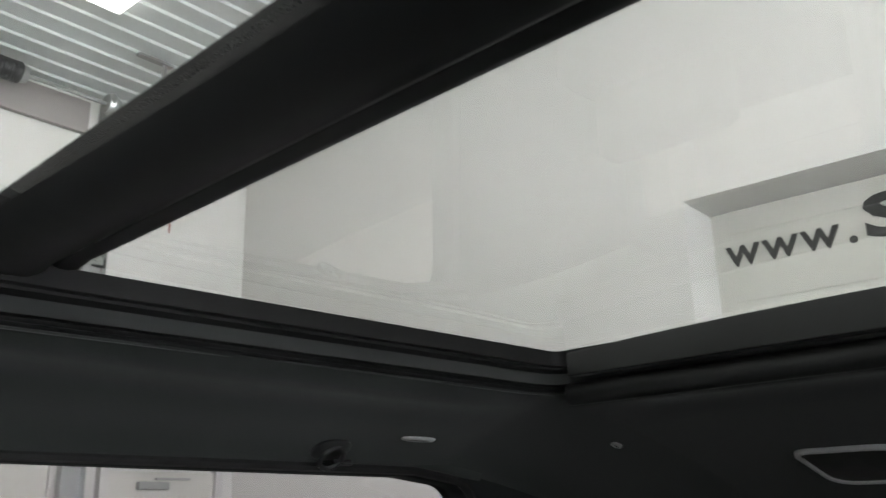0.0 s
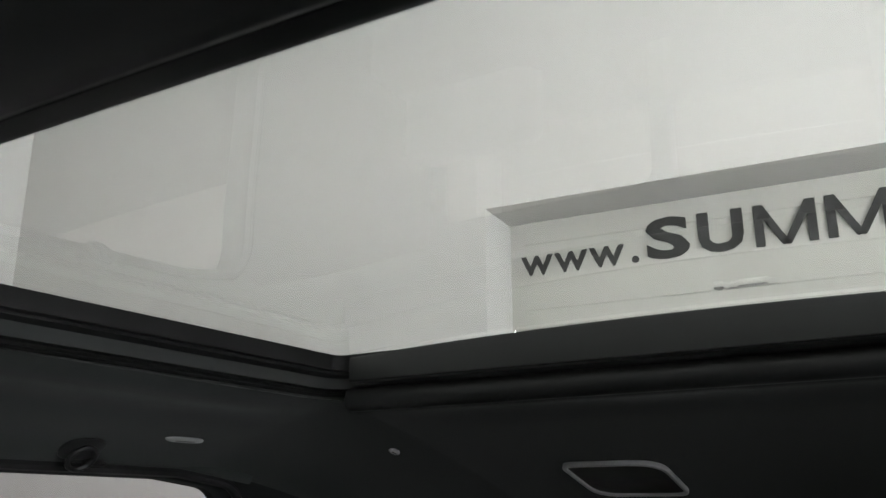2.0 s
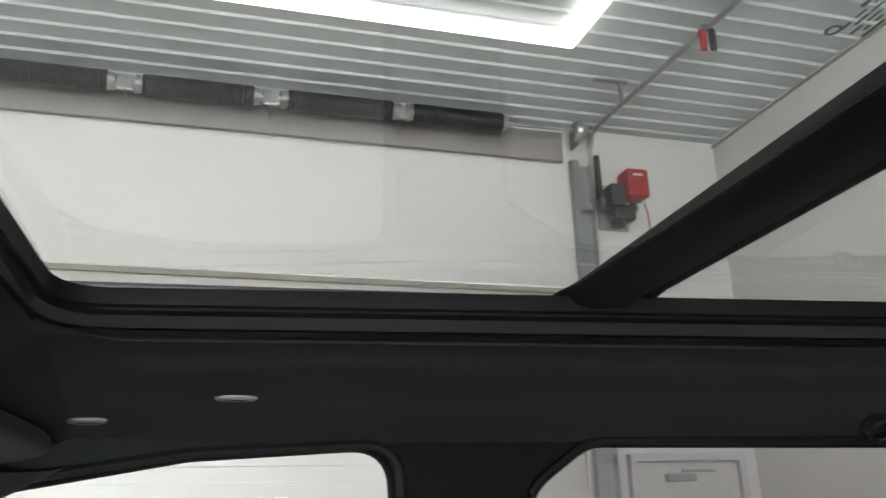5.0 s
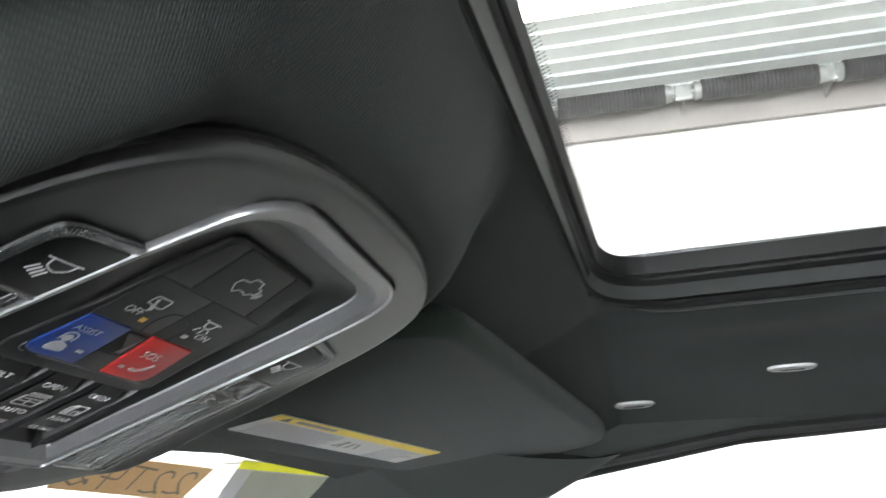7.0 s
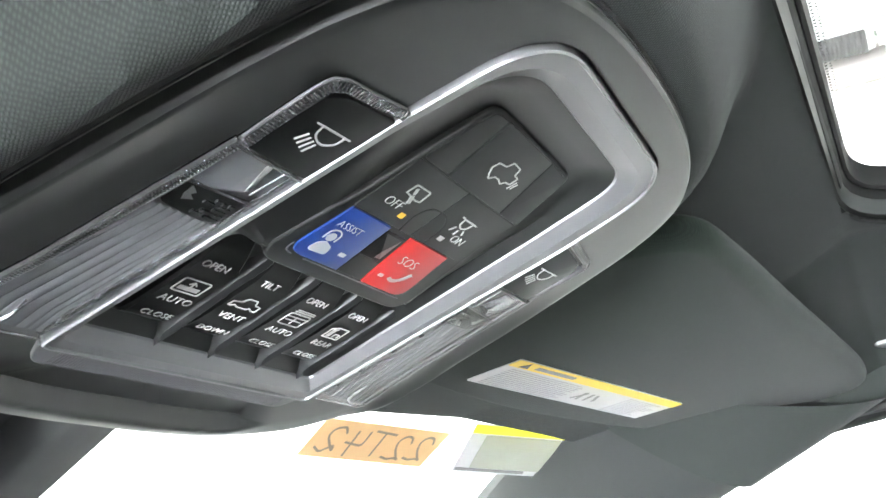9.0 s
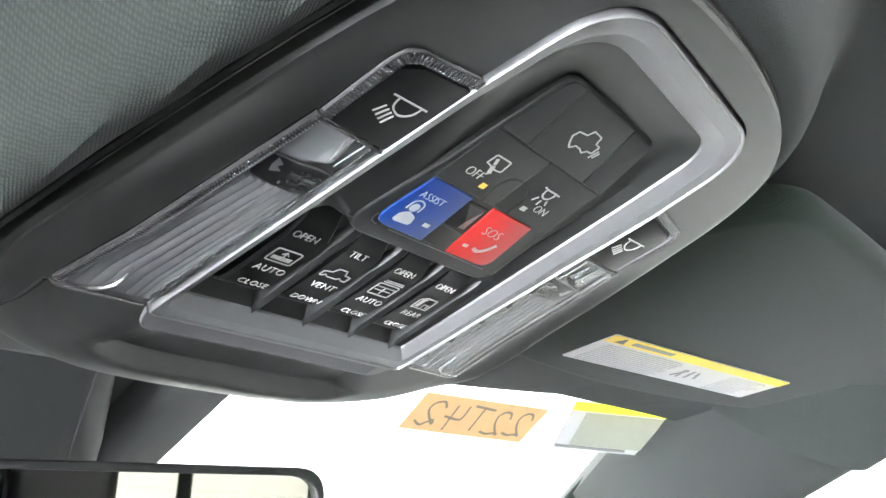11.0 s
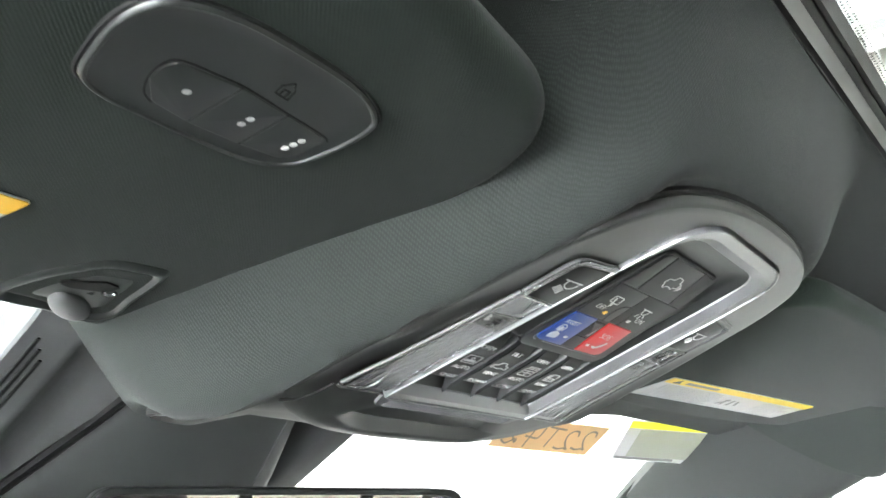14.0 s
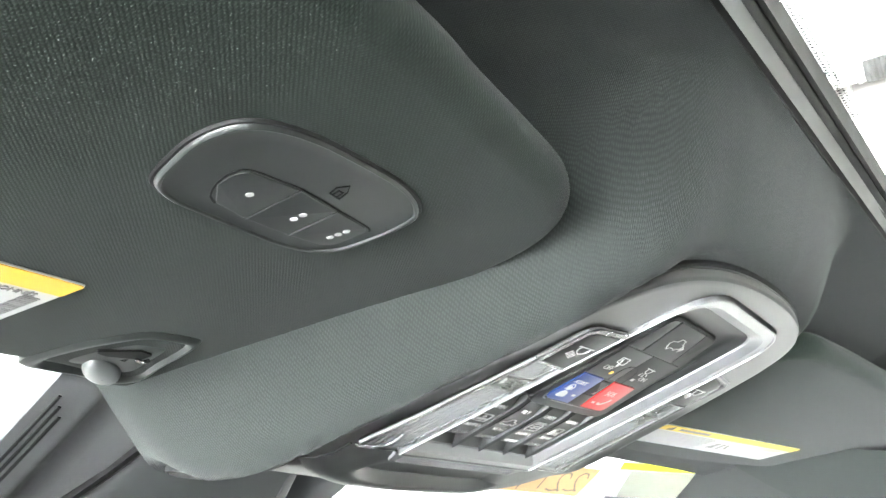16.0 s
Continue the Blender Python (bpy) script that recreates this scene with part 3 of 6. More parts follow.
def liner_z(x, y):
    ax = abs(x)
    t = clamp01((ax - 0.46) / 0.2)
    z = 1.822 - 0.06 * t - 0.02 * t ** 6
    if y > -0.150:
        z -= (0.12 * (1 - math.exp(-(y + 0.150) / 0.2))) * (1 - 0.35 * t)
    if -0.153 < y < -0.10:
        z -= 0.0018 * math.exp(-(y + 0.152) / 0.014) * (1 - step(0.40, 0.455, ax))
    if ax > 0.455 and y < -0.15:
        z -= (0.006 * math.exp(-((ax - 0.490) / 0.020) ** 2) - 0.004 * math.exp(-((ax - 0.545) / 0.025) ** 2)) * step(-1.38, -1.22, y) * (1 - step(-0.30, -0.16, y))
    if ax > 0.36:
        z += rail_low(y) * (1 - step(-0.15, -0.04, y)) * step(0.36, 0.44, ax) * (1 - step(0.48, 0.58, ax))
    if y < -1.355:
        z -= (0.006 * math.exp(-((y + 1.405) / 0.025) ** 2) - 0.005 * math.exp(-((y + 1.47) / 0.03) ** 2)) * (1 - step(0.30, 0.46, ax))
    if y < -1.36:
        z -= 0.11 * ((-1.36 - y) / 0.5) ** 1.3
    if ax > 0.26 or y < -0.2:
        return z
    d, ux, uy = pod_distance(ax, y)
    reach = 0.082 * ux * ux + (0.036 if uy < 0 else 0.13) * uy * uy
    s = 1 - step(0.006, reach, d)
    side = ux * ux * (1 - step(0.08, 0.195, y)) * (1.0 if x < 0 else 0.12)
    roll = 0.030 * side * math.sin(math.pi * clamp01(d / 0.052)) if d < 0.052 else 0.0
    return z * (1 - s) + min(z, bezel_z(y) + 0.004 - skirt_c(x, -y / 0.954)) * s - roll


def spaced(points):
    """Grid lines: (start, step) pairs up to the last start."""
    out = []
    for (a, d), (b, _) in zip(points, points[1:]):
        n = max(1, round((b - a) / d))
        out += [a + (b - a) * i / n for i in range(n)]
    return out + [points[-1][0]]


def front_edge(x):
    """Where the cloth ends in front: at the glass, and shorter beside the console on the driver's side."""
    e = screen_top(x)[0] + 0.004
    if -0.126 < x < 0.135:
        return 0.197
    if x < -0.125:
        ax = -x
        short = 0.178 + 0.024 * (1 - step(0.130, 0.178, ax)) + 0.02 * step(0.22, 0.30, ax)
        k = step(0.38, 0.50, ax)
        e = short * (1 - k) + e * k
    return e


def in_opening(ax, y):
    """Inside the rounded hole that the cloth leaves for the glass roof."""
    r = 0.08 if y > -0.7 else 0.045
    dx, dy = ax - (0.461 - r), (y - (-0.152 - r)) if y > -0.7 else (-1.362 + r - y)
    if ax >= 0.461 or not -1.362 < y < -0.152:
        return False
    return not (dx > 0 and dy > 0 and math.hypot(dx, dy) > r)


def headliner():
    half = spaced([(0, 0.006), (0.24, 0.012), (0.36, 0.005), (0.461, 0.01), (0.664, 1)])
    xs = [-x for x in half[:0:-1]] + half
    ys = spaced([(-2.0, 0.03), (-1.56, 0.008), (-1.362, 0.005), (-1.31, 0.03), (-0.25, 0.005), (-0.152, 0.003), (-0.10, 0.006), (0.276, 1)])
    bm = bmesh.new()
    def along(x, y):
        return y if y < 0.10 else 0.10 + (y - 0.10) / 0.176 * (front_edge(x) - 0.10)
    g = [[bm.verts.new((x, along(x, y), liner_z(x, along(x, y)))) for x in xs] for y in ys]
    for j in range(len(ys) - 1):
        for i in range(len(xs) - 1):
            x, y = (xs[i] + xs[i + 1]) / 2, (ys[j] + ys[j + 1]) / 2
            if in_opening(abs(x), y):
                continue
            y = along(x, y)
            if abs(x) < bezel_half(y) - 0.010 and -0.108 < y < 0.180:
                continue
            bm.faces.new((g[j][i], g[j][i + 1], g[j + 1][i + 1], g[j + 1][i]))
    edge = [(v.co.x, v.co.y, v.co.z + 0.004) for v in g[-1] if v.link_faces]
    for v in [v for v in bm.verts if not v.link_faces]:
        bm.verts.remove(v)
    return bm, edge


liner, liner_edge = headliner()
tagged(put("headliner", liner, HEADLINER), "black knitted cloth headliner of the cab", "headliner", kind="structure")
tagged(put("headliner_piping", tube([p for p in liner_edge if p[0] > -0.12], 0.004, 8), TRIM), "black rolled edge of the headliner at the windscreen", "trim", kind="structure")


HEADER = [(-1.45, 1.726), (-1.417, 1.730), (-1.30, 1.743), (-0.75, 1.749), (-0.497, 1.749), (-0.27, 1.738), (-0.09, 1.709), (-0.03, 1.690)]


def door_header(sign):
    """The cloth's edge that turns down to the seals over the door windows."""
    rows = []
    for k in range(72):
        y = -1.44 + 1.39 * k / 71
        low = level(HEADER, y)
        top = liner_z(0.648, y) + 0.004
        low = min(low, top - 0.010)
        rows.append([(sign * x, y, z) for x, z in ((0.6600, top), (0.6500, top), (0.6535, (top + low) / 2), (0.6575, low + 0.002), (0.6600, low), (0.6625, low + 0.001))])
    return loft(rows, closed=False)


for side in (1, -1):
    tagged(put("door_header", door_header(side), HEADLINER), "black cloth edge of the headliner over the door windows", "trim", kind="structure")


def crown(x, y, z=1.862):
    """The roof's camber: flat in front, rising in the middle towards the rear, less in the lower trim."""
    k = 0.003 + 0.009 * step(-0.72, -1.25, y) * step(1.818, 1.855, z)
    return k * max(0.0, 1 - (x / GX) ** 2)


def sweep_roof(profile, r=(0.02, 0.02, 0.05, 0.05), front=0.0):
    """A bar round the roof opening; profile points are (outward, height)."""
    secs = []
    for o, z in profile:
        of = o * 0.36
        p = rounded([(-GX - o, GY0 - o), (GX + o, GY0 - o), (GX + o, GY1 + of), (-GX - o, GY1 + of)], [k + max(o, 0) for k in r], 8)
        secs.append([(a, b, z + crown(a, b, z) + 0.006 * step(-0.7, -1.3, b) + front * step(GY1 - 0.05, GY1 - 0.005, b) + rail_off(a, b, z)) for a, b in p])
    secs.append(secs[0])
    return loft(secs)


sr = thing("roof_window_frame", pose(0, 0, 0), "black rubber and aluminium frame round the glass roof opening", "sunroof frame")
part("seal", sweep_roof([(-0.001, 1.8625), (0.001, 1.858), (0.004, 1.846), (0.010, 1.8448), (0.0125, 1.8455), (0.0135, 1.8425), (0.0200, 1.8385), (0.0205, 1.8625)]), RUBBER, sr, "black rubber seal")
part("shade_track", sweep_roof([(0.0185, 1.8415), (0.0205, 1.8385), (0.0250, 1.8340), (0.0285, 1.8290), (0.0300, 1.8270), (0.032, 1.84)]), TRACK, sr, "grey roller shade track")
part("lower_lip", sweep_roof([(0.030, 1.824), (0.036, 1.8225), (0.045, 1.818), (0.050, 1.822), (0.050, 1.84)], front=0.004), RUBBER, sr)
part("edge_cord", sweep_roof([(0.0430, 1.8185), (0.0445, 1.8165), (0.0465, 1.8165), (0.0475, 1.8185), (0.0455, 1.8205)], front=0.006), TRACK, sr, "thin shiny edge cord")
part("groove_cord", sweep_roof([(0.0370, 1.8215), (0.0382, 1.8202), (0.0394, 1.8205), (0.0384, 1.8225)], front=0.004), TRIM, sr)
FOLD = [(-0.1578, 1.8390), (-0.1572, 1.8352), (-0.1560, 1.8318), (-0.1552, 1.8316), (-0.1545, 1.835), (-0.1545, 1.840)]
part("front_fold", loft([[(x, y, z + 0.003 * (1 - (x / GX) ** 2) + rail_off(x, y, z)) for y, z in FOLD] for x in [-0.375 + 0.75 * i / 24 for i in range(25)]], caps=True), RUBBER, sr, "black rubber fold")

ACROSS = [-0.405 + 0.81 * i / 24 for i in range(25)]


def fascia_section(x):
    """Its upper edge follows the glass, its lower edge runs level."""
    top = 1.8655 + crown(x, -1.3)
    return [(x, -1.3205, top), (x, -1.3185, top - 0.003), (x, -1.3192, 1.8392), (x, -1.3212, 1.8374), (x, -1.3350, 1.8374), (x, -1.3350, top)]


part("rear_fascia", loft([fascia_section(x) for x in ACROSS], caps=True), TRIM, sr, "smooth dark grey rear fascia")
part("rear_roll", tube([(x * 1.04, -1.3475, 1.8200) for x in ACROSS], 0.0145, 16), TRIM, sr, "black padded rear roll")

cb = thing("roof_crossbar", pose(0, 0, 0), "black cross member between the two glass roof panels", "crossbar")


def bar_section(pts, ends=0.47, n=25):
    secs = []
    for i in range(n):
        x = -ends + 2 * ends * i / (n - 1)
        k = crown(x, -0.66)
        flare = 0.006 * step(0.40, 0.44, abs(x))
        secs.append([(x, y + (flare if y > -0.68 else -flare), z + k + rail_off(x, -0.66, z)) for y, z in pts])
    return loft(secs, caps=True)


part("beam", bar_section([(-0.626, 1.864), (-0.630, 1.860), (-0.640, 1.850), (-0.660, 1.845), (-0.685, 1.847), (-0.694, 1.852), (-0.697, 1.859), (-0.697, 1.864)]), TRIM, cb, "black plastic covered beam")
part("shade_roller", bar_section([(-0.699, 1.8615), (-0.702, 1.8575), (-0.712, 1.8570), (-0.719, 1.8590), (-0.7225, 1.8625), (-0.723, 1.865), (-0.699, 1.865)]), TRIM, cb, "black roller shade bar")


def roof_pane(y0, y1):
    """Faces wound so that they look down into the cab."""
    bm = bmesh.new()
    nx, ny = 24, 10
    g = [[bm.verts.new((-0.452 + 0.904 * i / nx, y0 + (y1 - y0) * j / ny, 0)) for i in range(nx + 1)] for j in range(ny + 1)]
    for row in g:
        for v in row:
            v.co.z = 1.8620 + (-0.003 * (1 - (v.co.x / GX) ** 2) if y0 > -0.68 else crown(v.co.x, min(v.co.y, -0.72)) - 0.012 * max(0.0, abs(v.co.x) - GX)) + 0.006 * step(-0.7, -1.3, v.co.y) + rail_off(v.co.x, v.co.y)
    for j in range(ny):
        for i in range(nx):
            bm.faces.new((g[j][i], g[j + 1][i], g[j + 1][i + 1], g[j][i + 1]))
    return bm


def pane(name, bm, mat, parent=None, label="", m=None):
    me = bpy.data.meshes.new(name)
    bm.to_mesh(me)
    bm.free()
    me.materials.append(mat)
    for p in me.polygons:
        p.use_smooth = True
    ob = new(name, me)
    if parent:
        ob.parent = parent
    if m is not None:
        ob.matrix_basis = m
    if label:
        ob["label"] = label
    return ob


for y0, y1, lb in ((-0.66, -0.13, "tinted front glass roof panel"), (-1.345, -0.70, "tinted rear glass roof panel, closed")):
    tagged(pane("roof_glass", roof_pane(y0, y1), ROOF_GLASS), lb, "glass panel", kind="structure")

# black fired dots along the glass edges
def frit(y, rows):
    """Rows of small dots that thin out into the pane."""
    bm = bmesh.new()
    for k in range(rows):
        r = 0.0009 - 0.0002 * k
        n = 240
        for i in range(n):
            x = -0.415 + 0.83 * (i + 0.5 * (k % 2)) / n
            yy = y + (0.0026 * k if y < -0.4 else -0.0026 * k)
            bmesh.ops.create_circle(bm, cap_ends=True, segments=6, radius=r, matrix=Matrix.Translation((x, yy, 1.8580 + rail_off(x, yy))))
    return bm


for y in (-0.1655, -0.6255):
    tagged(put("glass_frit", frit(y, 2), RUBBER, smooth=False), "rows of black fired dots on the glass edge", "frit", kind="stuff")

# outer roof skin closes the cab above
bm = plate([rounded([(-0.70, -2.02), (0.70, -2.02), (0.70, 0.22), (-0.70, 0.22)], 0.1), rounded([(-0.446, -1.338), (0.446, -1.338), (0.446, -0.142), (-0.446, -0.142)], 0.03)], 0.008, 0.002, (0, 0, 1.8625))
tagged(put("roof_skin", bm, PAINT), "dark painted steel roof of the truck", "roof", kind="structure")


# side walls of the cab with the door windows
def side_wall(sign, name):
    def yz(pts, r):
        return rounded(pts, r, 8)
    outer = [(1.10, 0.42), (1.10, 0.98), (0.235, 1.71), (0.2, 1.9), (-2.02, 1.9), (-2.02, 0.42)]
    front = yz([(0.75, 1.12), (0.09, 1.635), (-0.09, 1.698), (-0.27, 1.727), (-0.497, 1.738), (-0.50, 1.12)], [0.05, 0.1, 0.1, 0.1, 0.045, 0.05])
    rear = yz([(-0.665, 1.14), (-0.665, 1.68), (-0.75, 1.738), (-1.30, 1.732), (-1.417, 1.718), (-1.417, 1.25), (-1.30, 1.14)], [0.05, 0.06, 0.08, 0.1, 0.05, 0.08, 0.08])
    if sign < 0:
        front = yz([(0.60, 0.72), (0.60, 1.25), (0.09, 1.635), (-0.09, 1.698), (-0.27, 1.727), (-0.497, 1.738), (-0.52, 0.72)], [0.05, 0.05, 0.1, 0.1, 0.1, 0.045, 0.05])
    bm = plate([outer, front, rear], 0.05, 0.012)
    m = Matrix(((0, 0, 1, 0.688 * sign), (1, 0, 0, 0), (0, 1, 0, 0), (0, 0, 0, 1)))
    tagged(put(name, bm, CABSIDE, m=m), "dark trimmed side of the cab with window openings", "cab side", kind="structure")
    if sign > 0:
        for opening in (front, rear):
            cy, cz = sum(p[0] for p in opening) / len(opening), sum(p[1] for p in opening) / len(opening)
            ring = [(0.660, y + 0.010 * (y - cy) / math.hypot(y - cy, z - cz), z + 0.010 * (z - cz) / math.hypot(y - cy, z - cz)) for y, z in opening]
            tagged(put("door_seal", tube(ring + ring[:1], 0.0065, 8), RUBBER), "black rubber door seal round a side window", "door seal", kind="structure")
    for nm, line, mat, lb in (("door_window", [(0.8, 1.08), (0.12, 1.66), (-0.09, 1.72), (-0.52, 1.76), (-0.52, 1.08)], CLEAR, "clear glass of the front door window"),
                              ("door_window", [(-0.64, 1.1), (-0.64, 1.76), (-1.44, 1.75), (-1.44, 1.1)], PRIVACY, "dark tinted glass of the rear door window")):
        if sign < 0 and mat is CLEAR:
            continue
        b = bmesh.new()
        vs = [b.verts.new((0.69 * sign, y, z)) for y, z in line]
        f = b.faces.new(vs)
        b.normal_update()
        if f.normal.x * sign > 0:
            bmesh.ops.reverse_faces(b, faces=[f])
        tagged(pane(nm, b, mat), lb, "window", kind="structure")


side_wall(1, "cab_side_right")
side_wall(-1, "cab_side_left")

# rear wall of the cab with the three-pane rear window
bm = plate([rounded([(-0.69, 0.42), (0.69, 0.42), (0.69, 1.86), (-0.69, 1.86)], 0.02), rounded([(-0.655, 1.13), (-0.205, 1.13), (-0.205, 1.565), (-0.64, 1.565)], 0.04),
            rounded([(-0.165, 1.13), (0.165, 1.13), (0.165, 1.565), (-0.165, 1.565)], 0.02), rounded([(0.205, 1.13), (0.655, 1.13), (0.64, 1.565), (0.205, 1.565)], 0.04)], 0.04, 0.008)
rw = Matrix(((1, 0, 0, 0), (0, 0, -1, -1.99), (0, 1, 0, 0), (0, 0, 0, 1)))
tagged(put("cab_rear_wall", bm, TRIM, m=rw), "dark rear wall of the cab with a sliding window", "cab rear", kind="structure")
for a, b_ in ((-0.67, -0.185), (-0.185, 0.185), (0.185, 0.67)):
    b = bmesh.new()
    f = b.faces.new([b.verts.new(p) for p in ((a, -2.0, 1.11), (a, -2.0, 1.568), (b_, -2.0, 1.568), (b_, -2.0, 1.11))])
    b.normal_update()
    if f.normal.y < 0:
        bmesh.ops.reverse_faces(b, faces=[f])
    tagged(pane("rear_window", b, REAR_GLASS), "tinted pane of the sliding rear window", "window", kind="structure")

# windscreen, its pillars, floor of the cab
b = bmesh.new()
cols = [-0.72 + 1.44 * i / 24 for i in range(25)]
gr = [[b.verts.new((x * (1 + 0.12 * k), screen_top(x)[0] - 0.11 + 0.84 * k, screen_z(x, screen_top(x)[0] - 0.11 + 0.84 * k))) for x in cols] for k in (0, 0.25, 0.5, 0.75, 1.0)]
for r0, r1 in zip(gr, gr[1:]):
    for i in range(24):
        b.faces.new((r0[i], r0[i + 1], r1[i + 1], r1[i]))
b.normal_update()
b.faces.ensure_lookup_table()
if b.faces[0].normal.z > 0:
    bmesh.ops.reverse_faces(b, faces=b.faces[:])
tagged(pane("windscreen", b, CLEAR), "clear windscreen with stickers at its top edge", "windscreen", kind="structure")


def pillar(sign):
    """From the inner edge on the windscreen round to the door window's edge."""
    secs = []
    for k in range(9):
        t = k / 8
        A = Vector((0.585 + 0.20 * t, 0.115 + 0.46 * t, 1.737 - 0.31 * t))
        B = Vector((0.652 + 0.045 * t, -0.13 + 0.45 * t, 1.715 - 0.215 * t))
        mid = (A + B) / 2 + Vector((-0.012, -0.03, -0.022))
        q = [A + Vector((0.012, 0.03, 0.012)), A, A * 0.75 + B * 0.25 + Vector((-0.008, -0.018, -0.020)), mid, A * 0.25 + B * 0.75 + Vector((-0.006, -0.012, -0.016)), B, B + Vector((0.05, 0.0, 0.01)), A + Vector((0.04, 0.04, 0.03))]
        secs.append([(sign * p.x, p.y, p.z) for p in q])
    return loft(secs, caps=True)


for sg, nm in ((1, "pillar_right"), (-1, "pillar_left")):
    tagged(put(nm, pillar(sg), PILLAR), "dark grey plastic windscreen pillar trim", "pillar", kind="structure")


def pillar_cap(sign):
    """Cloth that runs from the headliner over the pillar's head, cut on the slant."""
    rows = []
    for i in range(13):
        u = i / 12
        row = []
        for j in range(9):
            t = -0.06 + (j / 8) * (0.08 + 0.24 * u)
            A = Vector((0.585 + 0.20 * t, 0.115 + 0.46 * t, 1.737 - 0.31 * t))
            B = Vector((0.652 + 0.045 * t, -0.13 + 0.45 * t, 1.715 - 0.215 * t))
            p = A * (1 - u) + B * u + Vector((-0.012, -0.026, -0.023)) * math.sin(math.pi * u) ** 0.7 + Vector((-0.002, -0.003, -0.003))
            row.append((sign * p.x, p.y, p.z))
        e = row[-1]
        row.append((e[0] + sign * 0.004, e[1] + 0.003, e[2] + 0.006))
        rows.append(row)
    return loft(rows, closed=False)


tagged(put("pillar_cap", pillar_cap(1), HEADLINER), "black cloth over the head of the windscreen pillar", "trim", kind="structure")
tagged(put("cab_floor", box(1.5, 3.0, 0.05, (0, -0.5, 0.45), 0.02), SEAT), "dark carpeted cab floor", "floor", kind="structure")
tagged(put("firewall", box(1.42, 0.05, 0.75, (0, 1.08, 0.78), 0.01), SEAT), "dark lined bulkhead in front of the footwell", "bulkhead", kind="structure")
tagged(put("dashboard", box(1.4, 0.5, 0.35, (0, 0.85, 0.93), 0.08, 4), SEAT), "black moulded dashboard under the windscreen", "dashboard", kind="structure")


def rear_seat():
    st = thing("rear_bench", pose(0, -1.72, 0.45), "black rear bench seat with three head restraints", "seat")
    part("cushion", box(1.24, 0.5, 0.22, (0, 0.3, 0.36), 0.06, 3), SEAT, st)
    part("backrest", box(1.24, 0.16, 0.70, (0, -0.02, 0.55), 0.06, 3, turn=Matrix.Rotation(radians(-6), 4, "X")), SEAT, st)
    for x in (-0.458, 0.458):
        h = part("head_restraint", box(0.255, 0.09, 0.21, (x, -0.04, 0.945), 0.04, 3), SEAT, st)
        for dx in (-0.045, 0.045):
            part("post", tube([(x + dx, -0.04, 0.78), (x + dx, -0.04, 0.90)], 0.007, 8), GALV, h)


rear_seat()
# ---- overhead console ----
CONSOLE = Matrix(((1, 0, 0, 0.004), (0, -0.954, -0.2996, 0.0), (0, 0.2996, -0.954, 1.701), (0, 0, 0, 1)))
con = thing("overhead_console", CONSOLE, "grey plastic overhead console with silver ring, lamps and switches", "overhead console")


def polar(line, n=120, centre=(0.0, -0.012)):
    """The outline met by n evenly turned rays from the centre."""
    out = []
    L = len(line)
    for k in range(n):
        a = k / n * math.tau
        dx, dy = math.cos(a), math.sin(a)
        best = None
        for i in range(L):
            x0, y0 = line[i][0] - centre[0], line[i][1] - centre[1]
            x1, y1 = line[(i + 1) % L][0] - centre[0], line[(i + 1) % L][1] - centre[1]
            den = dx * (y1 - y0) - dy * (x1 - x0)
            if abs(den) < 1e-12:
                continue
            t = (x0 * (y1 - y0) - y0 * (x1 - x0)) / den
            s = (x0 * dy - y0 * dx) / den
            if t > 0 and -1e-9 <= s <= 1 + 1e-9 and (best is None or t > best):
                best = t
        out.append((centre[0] + dx * best, centre[1] + dy * best))
    return out


def ring_of(line, c, grow=0.0, centre=(0.0, -0.012)):
    out = []
    for a, b in line:
        d = math.hypot(a - centre[0], b - centre[1])
        k = (d + grow) / d
        out.append((centre[0] + (a - centre[0]) * k, centre[1] + (b - centre[1]) * k, c(a, b) if callable(c) else c))
    return out


def both(half):
    return smooth_line(half + [(-a, b) for a, b in half[-2:0:-1]], 6)


BEZ, SKIRT = polar(both(HALF_BEZEL), 300), polar(both(HALF_SKIRT), 300)
RO = polar(rounded([(-0.0610, 0.1130), (0.0580, 0.1100), (0.0650, 0.060), (0.0715, -0.0850), (-0.0715, -0.0850), (-0.0660, 0.060)], [0.032, 0.040, 0.08, 0.003, 0.003, 0.08], 14), 300)
RI = polar(rounded([(-0.0505, 0.0990), (0.0475, 0.0955), (0.0525, 0.055), (0.0630, -0.0735), (-0.0630, -0.0735), (-0.0570, 0.055)], [0.026, 0.016, 0.06, 0.002, 0.002, 0.06], 14), 300)


LIP = [(0.0, -0.0062), (0.001, -0.0048), (0.003, -0.0034), (0.006, -0.0020), (0.010, -0.0004), (0.014, 0.0010), (0.0175, 0.0018), (0.0195, 0.0016), (0.0208, 0.0004), (0.0225, -0.0052), (0.0240, -0.0066), (0.030, -0.0058)]
SMOOTH = [(0.0, -0.0062), (0.001, -0.0050), (0.004, -0.0030), (0.010, -0.0012), (0.020, -0.0005), (0.030, -0.0004)]
RIM = [(0.0, -0.0016), (0.001, 0.0004), (0.002, 0.0007), (0.0035, 0.0002), (0.0075, -0.0010), (0.0125, -0.0018), (0.030, -0.0020)]
FLAT = [(0.0, -0.0016), (0.001, -0.0004), (0.003, 0.0), (0.030, 0.0)]


